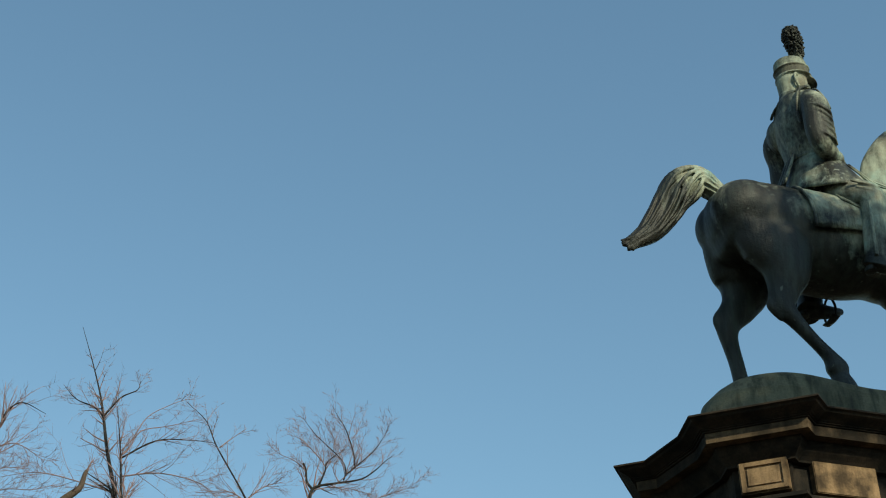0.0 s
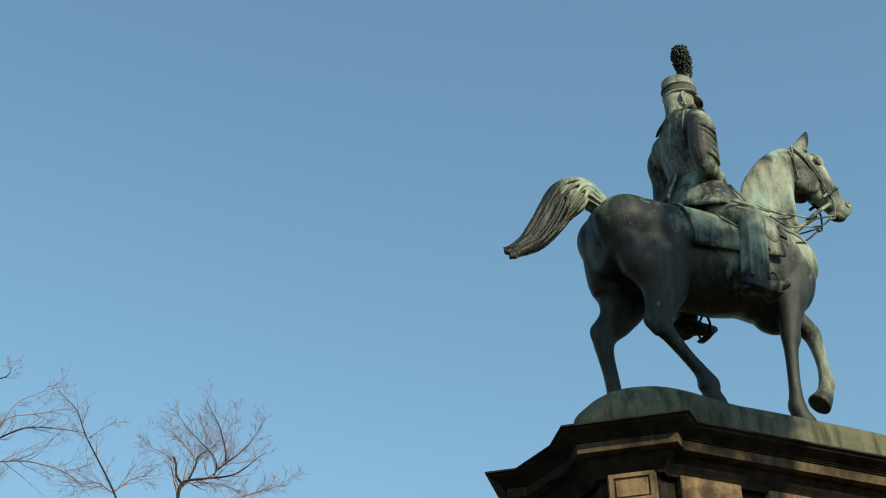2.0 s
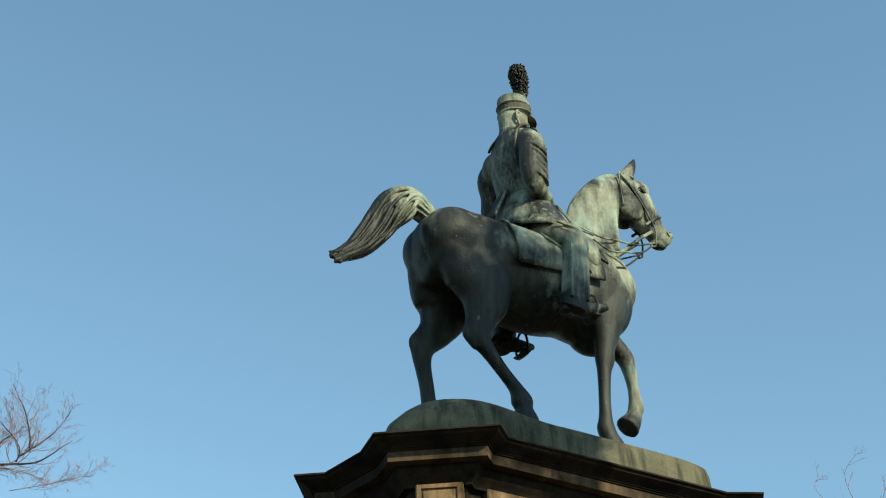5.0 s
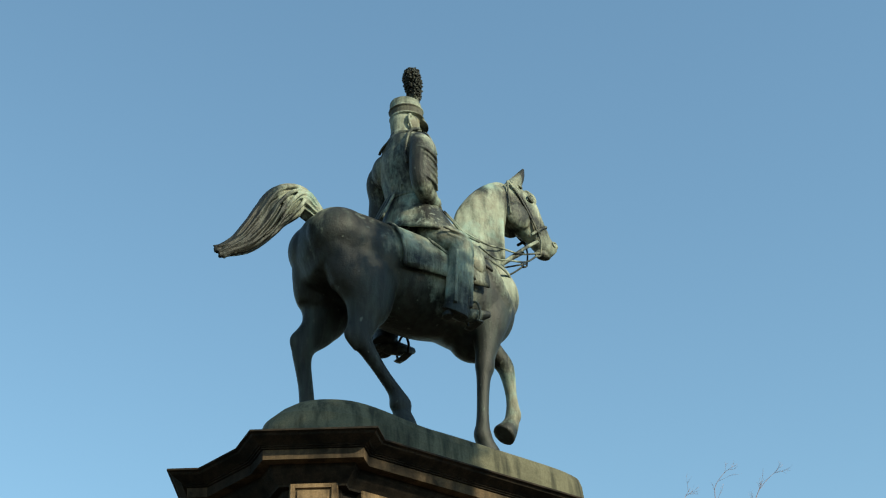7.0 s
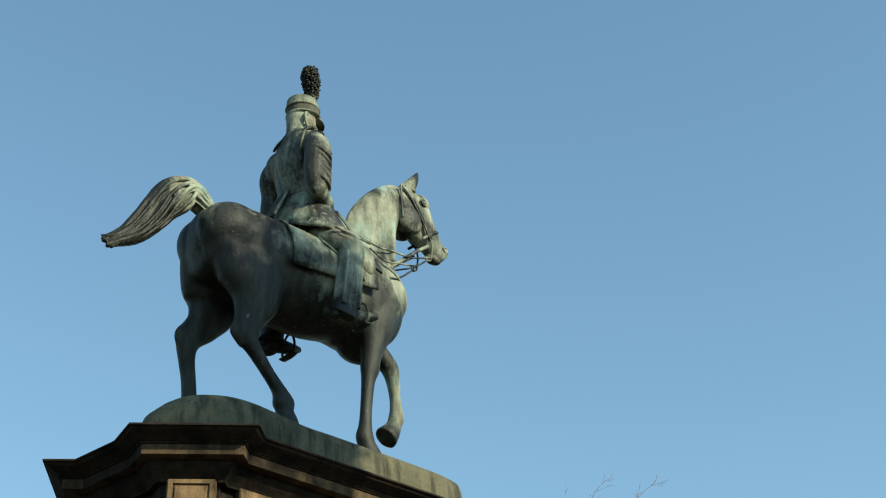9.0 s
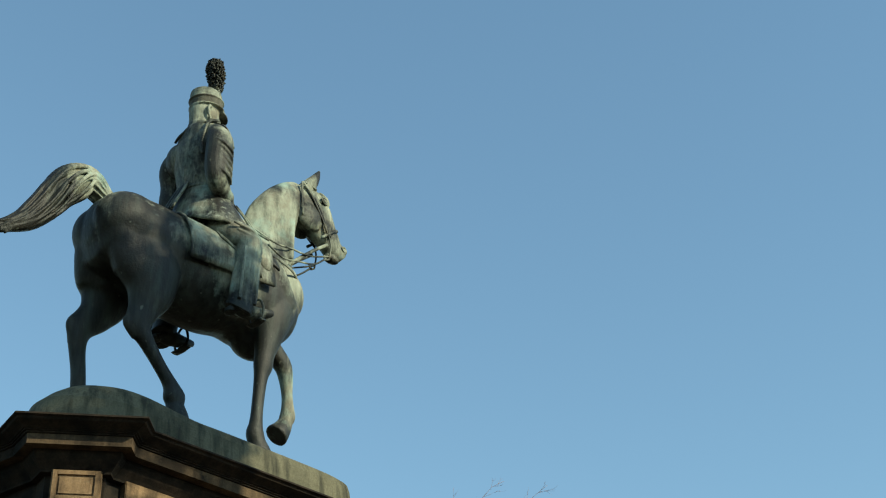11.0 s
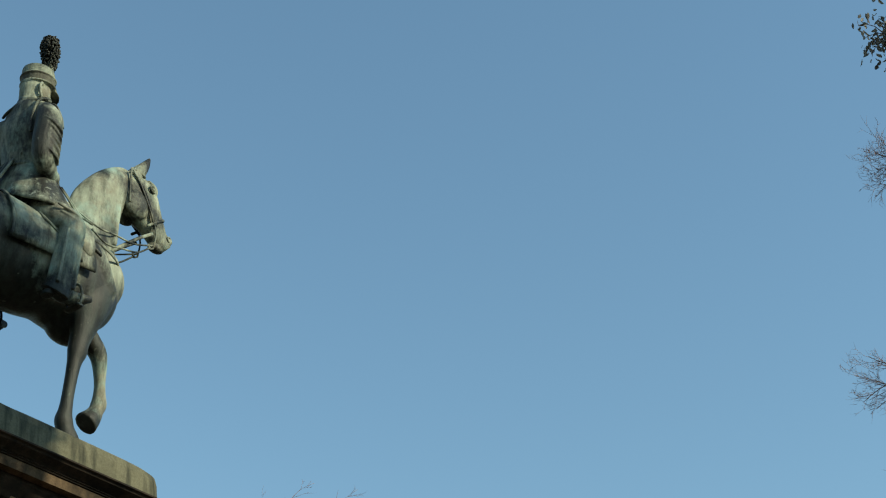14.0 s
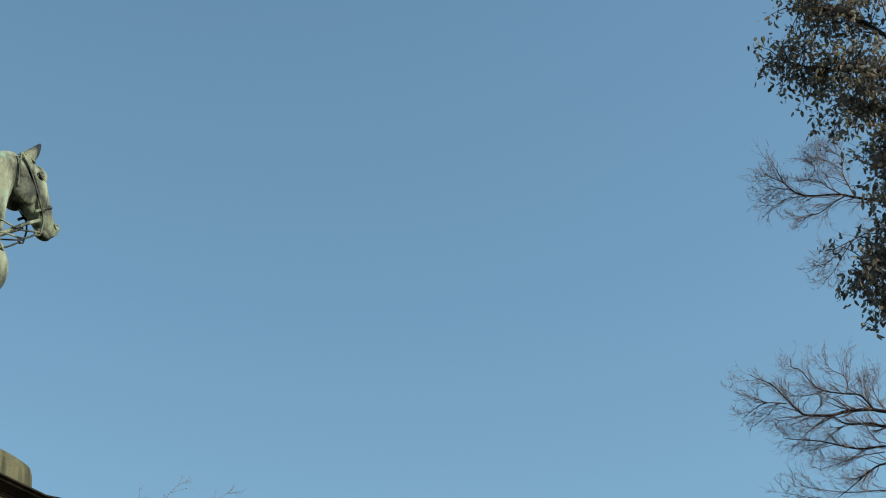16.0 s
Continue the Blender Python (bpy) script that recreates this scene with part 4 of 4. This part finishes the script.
def bare_third(wood, twigs, leaves):
    rnd, D = random.Random(13), 27.0
    a = follow(rnd, wood, twigs, [(-5.5, 24.2), (-5.42, 25.5), (-5.34, 25.82), (-5.06, 25.98), (-4.29, 26.09), (-3.41, 26.23), (-2.85, 26.55), (-2.52, 26.82), (-2.12, 27.08)], D, 0.048, 0.004, 20, 0.5, 3)
    follow(rnd, wood, twigs, [(-5.34, 25.88), (-5.55, 26.13), (-5.60, 26.52), (-5.70, 26.76)], D, 0.034, 0.024, 4, 0.3, 3)
    for st, r, n in (([(-5.63, 26.52), (-6.08, 26.85), (-6.58, 27.03), (-6.99, 27.28)], 0.012, 12), ([(-5.06, 26.02), (-4.85, 26.48), (-4.79, 26.77), (-4.42, 27.07), (-4.04, 27.27)], 0.026, 14),
                     ([(-4.11, 26.19), (-4.03, 26.49), (-4.19, 26.88), (-4.88, 27.46), (-5.34, 27.85), (-5.81, 28.38)], 0.021, 24), ([(-4.03, 26.39), (-3.68, 26.63), (-2.97, 27.18), (-2.63, 27.58), (-2.30, 28.07)], 0.021, 22),
                     ([(-3.68, 26.63), (-3.75, 27.18), (-4.06, 27.97), (-4.34, 28.36), (-4.62, 28.79)], 0.022, 20), ([(-3.83, 27.61), (-3.60, 27.87), (-3.50, 28.21)], 0.010, 8),
                     ([(-4.85, 26.67), (-5.09, 26.97), (-5.77, 27.55), (-6.23, 27.73)], 0.016, 20), ([(-5.34, 25.82), (-4.50, 25.95), (-3.62, 25.84), (-2.96, 25.68)], 0.014, 18),
                     ([(-4.2, 25.2), (-2.78, 25.56), (-2.08, 25.76), (-1.41, 25.99), (-1.01, 26.38)], 0.010, 26), ([(-4.53, 27.17), (-4.50, 27.57), (-4.71, 27.96)], 0.010, 12), ([(-4.29, 26.09), (-4.52, 26.58), (-4.31, 26.98), (-4.18, 27.27)], 0.014, 14)):
        follow(rnd, wood, twigs, st, D, r, 0.0028, n, 0.42, 3)
    trunk_to(wood, foot_third, [(a, 0.05)], 0.2)


def bare_edge(wood, twigs, leaves):
    rnd, D = random.Random(14), 26.0
    a = follow(rnd, wood, twigs, [(-18.2, 24.0), (-17.9, 26.0), (-17.4, 27.4), (-17.2, 27.9), (-16.7, 28.2), (-15.8, 27.9)], D, 0.05, 0.005, 16, 0.7, 3)
    follow(rnd, wood, twigs, [(-17.8, 26.2), (-17.0, 26.6), (-16.2, 27.3)], D, 0.02, 0.004, 10, 0.5, 3)
    follow(rnd, wood, twigs, [(-17.8, 26.4), (-16.8, 26.8), (-15.6, 26.3)], D, 0.02, 0.004, 12, 0.5, 3)
    for st in ([(-18.0, 24.6), (-17.0, 25.2), (-15.9, 25.3), (-14.9, 25.6)], [(-18.0, 24.3), (-16.6, 24.8), (-15.2, 24.9)], [(-17.9, 25.4), (-17.2, 25.9), (-16.4, 26.0)]):
        follow(rnd, wood, twigs, st, D, 0.016, 0.003, 16, 0.55, 3)
    trunk_to(wood, foot_edge, [(a, 0.05)], 0.18)


def sawn_limb(wood, twigs, leaves):
    rnd, D = random.Random(15), 21.0
    a = follow(rnd, wood, twigs, [(-15.7, 24.0), (-14.9, 24.9), (-14.35, 25.35), (-14.15, 25.55), (-14.05, 25.95), (-14.0, 26.1)], D, 0.085, 0.034, 3, 0.3, 3)
    trunk_to(wood, foot_sawn, [(a, 0.085)], 0.2)


def bare_mid(wood, twigs, leaves):
    rnd, D = random.Random(16), 30.0
    a = follow(rnd, wood, twigs, [(28.4, 23.0), (27.7, 25.0), (28.1, 25.75), (28.7, 26.05)], D, 0.012, 0.0025, 9, 0.34, 4)
    b = follow(rnd, wood, twigs, [(28.4, 23.2), (29.2, 24.8), (29.6, 25.3), (30.4, 25.85)], D, 0.012, 0.0025, 10, 0.34, 4)
    c = follow(rnd, wood, twigs, [(28.0, 23.2), (26.6, 24.8), (26.8, 25.4)], D, 0.01, 0.003, 7, 0.4, 4)
    trunk_to(wood, foot_mid, [(a, 0.013), (b, 0.013), (c, 0.01)], 0.15)


def bare_right(wood, twigs, leaves):
    rnd, D = random.Random(17), 24.0
    heads = []
    for st, r, n in (([(57.6, 26.71), (55.7, 27.13), (55.2, 27.27), (54.3, 27.33), (53.7, 27.28), (52.8, 27.39), (52.5, 27.56), (52.2, 27.92), (51.9, 28.29), (51.6, 28.62), (51.1, 28.87), (50.8, 29.07)], 0.045, 26),
                     ([(52.1, 27.88), (51.3, 27.99), (50.7, 27.78), (50.3, 27.55)], 0.016, 12),
                     ([(51.3, 27.99), (50.9, 28.21), (50.3, 28.43)], 0.011, 8),
                     ([(57.5, 26.15), (55.6, 26.62), (55.1, 26.8), (54.2, 26.91), (53.7, 27.22), (52.8, 27.35)], 0.04, 20),
                     ([(55.3, 27.26), (54.9, 27.8), (54.4, 27.92), (53.6, 28.13), (53.2, 28.42), (52.8, 28.97), (52.5, 29.1), (52.5, 29.45)], 0.022, 26),
                     ([(54.4, 27.96), (54.5, 28.24), (54.4, 28.56), (54.0, 28.81), (53.8, 29.13)], 0.014, 16),
                     ([(55.3, 27.27), (55.1, 27.77), (55.2, 28.14)], 0.014, 14),
                     ([(55.7, 27.13), (55.5, 27.62), (55.4, 27.92)], 0.014, 12),
                     ([(57.3, 25.6), (55.5, 25.96), (54.7, 25.98), (54.1, 26.12), (53.5, 26.33), (52.9, 26.5), (52.2, 26.62), (51.8, 26.71)], 0.03, 24),
                     ([(55.3, 26.08), (55.0, 26.51), (54.9, 26.79)], 0.014, 8),
                     ([(57.3, 25.32), (55.4, 25.4), (54.7, 25.2), (54.3, 24.97), (53.8, 24.68), (53.3, 24.43)], 0.026, 18),
                     ([(55.4, 25.78), (54.4, 25.76), (53.7, 25.63), (52.9, 25.49)], 0.014, 18),
                     ([(53.9, 27.25), (53.2, 27.05), (52.7, 26.82), (52.3, 26.54)], 0.014, 16),
                     ([(54.2, 26.91), (53.7, 26.7), (53.2, 26.37), (52.8, 26.12)], 0.012, 14),
                     ([(52.8, 27.39), (52.2, 27.33), (51.6, 27.34)], 0.01, 10),
                     ([(53.6, 28.13), (52.9, 28.06), (52.3, 28.14), (52.1, 28.36)], 0.011, 14),
                     ([(53.0, 27.36), (53.4, 27.7), (53.4, 28.01)], 0.01, 10),
                     ([(51.8, 27.96), (51.3, 27.57), (50.7, 27.24)], 0.008, 6),
                     ([(57.0, 24.17), (55.2, 24.5), (53.8, 24.61), (52.6, 24.89), (52.1, 25.07)], 0.016, 20),
                     ([(53.3, 24.43), (52.3, 24.63), (51.5, 24.87)], 0.009, 10)):
        p = follow(rnd, wood, twigs, st, D, r, 0.005, int(1.4 * n), 0.42, 3)
        if st[0][0] > 56.9:
            heads.append((p, r))
    trunk_to(wood, foot_right, heads, 0.28)


def bare_upper(wood, twigs, leaves):
    rnd, D = random.Random(18), 20.0
    heads = []
    for st, r, n in (([(58.9, 33.59), (57.4, 34.14), (56.3, 34.48), (55.5, 34.73), (54.3, 34.87), (53.7, 35.15), (53.4, 35.51), (53.2, 35.96), (53.0, 36.24)], 0.034, 30),
                     ([(54.8, 34.78), (53.6, 34.91), (53.0, 34.76), (52.6, 34.62)], 0.012, 16),
                     ([(53.6, 35.22), (53.0, 35.3), (52.6, 35.29)], 0.01, 12),
                     ([(53.4, 35.45), (53.0, 35.7), (52.7, 35.88)], 0.01, 12),
                     ([(56.2, 34.55), (56.0, 35.04), (55.9, 35.46), (56.0, 36.12), (56.0, 36.53)], 0.018, 20),
                     ([(55.7, 34.69), (55.2, 35.02), (54.9, 35.28), (54.4, 35.43), (53.8, 35.44)], 0.014, 22),
                     ([(55.8, 34.63), (55.2, 34.44), (54.6, 34.2), (54.2, 34.19), (53.8, 33.93)], 0.014, 22),
                     ([(55.9, 35.55), (55.3, 35.95), (54.8, 36.13)], 0.01, 18),
                     ([(56.0, 35.93), (55.5, 36.32), (55.2, 36.51)], 0.009, 16),
                     ([(54.4, 35.39), (54.8, 35.73), (54.6, 36.11)], 0.008, 14),
                     ([(58.7, 33.06), (57.2, 33.39), (56.5, 33.26), (55.5, 33.03), (54.8, 32.84), (54.5, 32.8)], 0.02, 22),
                     ([(55.8, 33.09), (55.2, 32.58), (54.8, 32.15), (54.4, 31.89)], 0.011, 16),
                     ([(55.5, 32.99), (54.7, 32.52), (54.4, 32.37)], 0.01, 14)):
        p = follow(rnd, wood, twigs, st, D, r, 0.003, n, 0.36, 3)
        if st[0][0] > 58.5:
            heads.append((p, r))
    trunk_to(wood, foot_upper, heads, 0.25)


def add_leaves(leaves, rng, centres, per, size, reach):
    """Sprays of folded, hanging leaves round each centre."""
    c = np.repeat(np.asarray(centres, float), per, axis=0)
    n = len(c)

    def unit(a):
        return a / np.linalg.norm(a, axis=1, keepdims=True)

    p = c + unit(rng.normal(size=(n, 3))) * (reach * rng.random((n, 1)) ** 0.5)
    w = unit(rng.normal(size=(n, 3)) * (0.6, 0.6, 0.5) + (0, 0, -0.7))
    side = unit(np.cross(w, rng.normal(size=(n, 3))))
    up = np.cross(w, side)
    ln = size * rng.uniform(0.7, 1.25, (n, 1))
    wd = ln * 0.22
    rings = [p, p + w * ln * 0.35 + side * wd + up * 0.05 * ln, p + w * ln * 0.75 + side * wd * 0.75 + up * 0.03 * ln, p + w * ln - up * 0.08 * ln,
             p + w * ln * 0.75 - side * wd * 0.75 + up * 0.03 * ln, p + w * ln * 0.35 - side * wd + up * 0.05 * ln, p + w * ln * 0.5]
    base = len(leaves.v)
    leaves.v += [tuple(q) for q in np.stack(rings, 1).reshape(-1, 3)]
    for i in range(n):
        k = base + 7 * i
        leaves.f += [(k, k + 1, k + 6), (k + 1, k + 2, k + 6), (k + 2, k + 3, k + 6), (k + 3, k + 4, k + 6), (k + 4, k + 5, k + 6), (k + 5, k, k + 6)]


def crown_sprays(rng, foot, half, height, count, gaps=-0.22):
    """Spray centres in a rounded crown; half: along the sun, across it and up."""
    along, across = bearing(SUN_AZ, 0, 1.0) - EYE, bearing(SUN_AZ - 90, 0, 1.0) - EYE
    out = []
    while len(out) < count:
        a, b, c = rng.uniform(-1, 1, 3)
        if a * a + abs(b) ** 3 + abs(c) ** 2.6 < 1:
            q = foot + along * (half[0] * a) + across * (half[1] * b) + Vector((0, 0, height + half[2] * c + 0.5 * half[0] * a))
            if noise.noise(q * 1.3) > gaps:
                out.append(tuple(q))
    return out


def evergreen(wood, twigs, leaves):
    rnd, rng, D = random.Random(19), np.random.default_rng(19), 8.9
    heads, sprays = [], []
    limbs = (([(61.50, 34.0), (60.00, 37.0), (57.95, 38.6), (56.65, 38.9), (55.4, 39.2), (54.2, 39.7)], 0.034), ([(61.50, 36.0), (59.50, 39.0), (57.65, 40.6), (56.45, 41.0), (55.45, 41.3)], 0.03),
             ([(61.50, 32.0), (60.00, 34.8), (58.85, 36.8), (57.65, 37.4), (56.45, 37.8)], 0.04), ([(61.50, 30.0), (60.00, 32.2), (58.85, 32.9), (57.2, 32.5), (56.0, 31.7)], 0.04),
             ([(61.50, 29.0), (59.80, 30.6), (58.65, 31.2), (57.4, 31.0), (56.5, 30.8)], 0.035), ([(61.50, 38.0), (59.50, 41.5), (57.95, 43.2), (56.45, 43.6), (55.45, 43.4)], 0.034),
             ([(61.50, 33.0), (60.00, 34.6), (59.25, 35.0), (58.45, 34.6)], 0.035), ([(59.50, 35.0), (58.85, 34.2), (57.85, 33.6)], 0.02), ([(61.50, 34.5), (60.00, 35.8), (59.10, 36.1), (57.70, 36.0)], 0.035), ([(61.50, 33.5), (60.20, 35.2), (58.90, 35.6), (57.90, 35.0)], 0.03), ([(61.50, 31.5), (60.20, 33.4), (58.90, 33.9), (57.60, 33.2)], 0.03))
    for st, r in limbs:
        heads.append((follow(rnd, wood, twigs, st, D, r, 0.005, 5, 0.35, 4), r))
        pts = spline([tuple(bearing(a, e, D)) for a, e in st], 8)
        for q in pts[12:]:
            for k in range(4):
                c = Vector(q) + Vector((rnd.gauss(0, 0.11), rnd.gauss(0, 0.12), rnd.gauss(0, 0.09)))
                tube(twigs, [Vector(q), (Vector(q) + c) / 2 + Vector((0, 0, 0.03)), c], [0.005, 0.004, 0.002], 3)
                sprays.append(tuple(c))
    add_leaves(leaves, rng, sprays, 14, 0.050, 0.10)
    # the unseen upper crown, set to shade the horse's flank, and the shaded inner crown
    foot, along = Vector((foot_ever[0], foot_ever[1], 0)), bearing(SUN_AZ, 0, 1.0) - EYE
    top = crown_sprays(rng, foot - 0.36 * (bearing(SUN_AZ - 90, 0, 1.0) - EYE), (1.1, 0.92, 1.4), 13.08, 600, -0.22)
    add_leaves(leaves, rng, top, 30, 0.080, 0.22)
    inner = []
    while len(inner) < 88:
        az, el = rng.uniform(55.6, 66.0), rng.uniform(30.2, 46.0)
        q = bearing(az, el, rng.uniform(8.3, 9.6))
        if az > (56.1 if el < 34.8 else 57.4 if el < 36.6 else 55.6) and noise.noise(q * 0.9) > -0.1:
            inner.append(tuple(q))
    add_leaves(leaves, rng, inner, 34, 0.050, 0.16)
    spine = [foot + Vector((0, 0, z)) + along * 0.15 * math.sin(z) for z in (0, 2, 4, 6, 8, 10, 11.5, 13, 14, 14.6)]
    tube(wood, spine, [0.30, 0.23, 0.21, 0.19, 0.17, 0.14, 0.11, 0.07, 0.035, 0.015], 10)
    for p, r in heads:
        s = foot + Vector((0, 0, max(5.0, p.z - 1.2)))
        line = spline([tuple(s), tuple(s.lerp(p, 0.5) + Vector((0, 0, 0.1))), tuple(p)], 5)
        tube(wood, line, [r * 1.5 + (r - r * 1.5) * i / 10 for i in range(11)], 7)
    for q in top[::6]:
        q = Vector(q)
        s = foot + Vector((0, 0, q.z - 0.5 * (q - foot).xy.length))
        tube(wood, [s, s.lerp(q, 0.5) + Vector((0, 0, 0.1)), q], [0.03, 0.018, 0.006], 5)


def foot_at(az, dist):
    p = bearing(az, 0, dist)
    return (p.x, p.y)


foot_left, foot_second, foot_third, foot_edge = foot_at(-12.5, 24), foot_at(-7.2, 27), foot_at(-5.5, 27), foot_at(-18.5, 26)
foot_sawn, foot_mid, foot_right, foot_upper, foot_ever = foot_at(-17, 21), foot_at(28.4, 30), foot_at(62, 24), foot_at(64, 20), (7.93, 4.39)
tree("bare_tree", "tall leafless winter tree with a straight dark leader", foot_left, bare_left)
tree("bare_tree", "slender leafless winter tree with a leaning limb", foot_second, bare_second)
tree("bare_tree", "spreading leafless winter tree with fine twigs", foot_third, bare_third)
tree("bare_tree", "leafless winter tree with fine drooping twigs", foot_edge, bare_edge)
tree("pruned_tree", "pruned winter tree with a pale sawn-off limb", foot_sawn, sawn_limb, BARK_PALE)
tree("bare_tree", "far leafless tree behind the pedestal", foot_mid, bare_mid)
tree("bare_tree", "leafless tree with long level boughs and reddish twigs", foot_right, bare_right, BARK_RED)
tree("bare_tree", "leafless tree behind an evergreen, with dark curved twigs", foot_upper, bare_upper)
tree("evergreen_tree", "tall evergreen tree with glossy hanging olive leaves", foot_ever, evergreen)
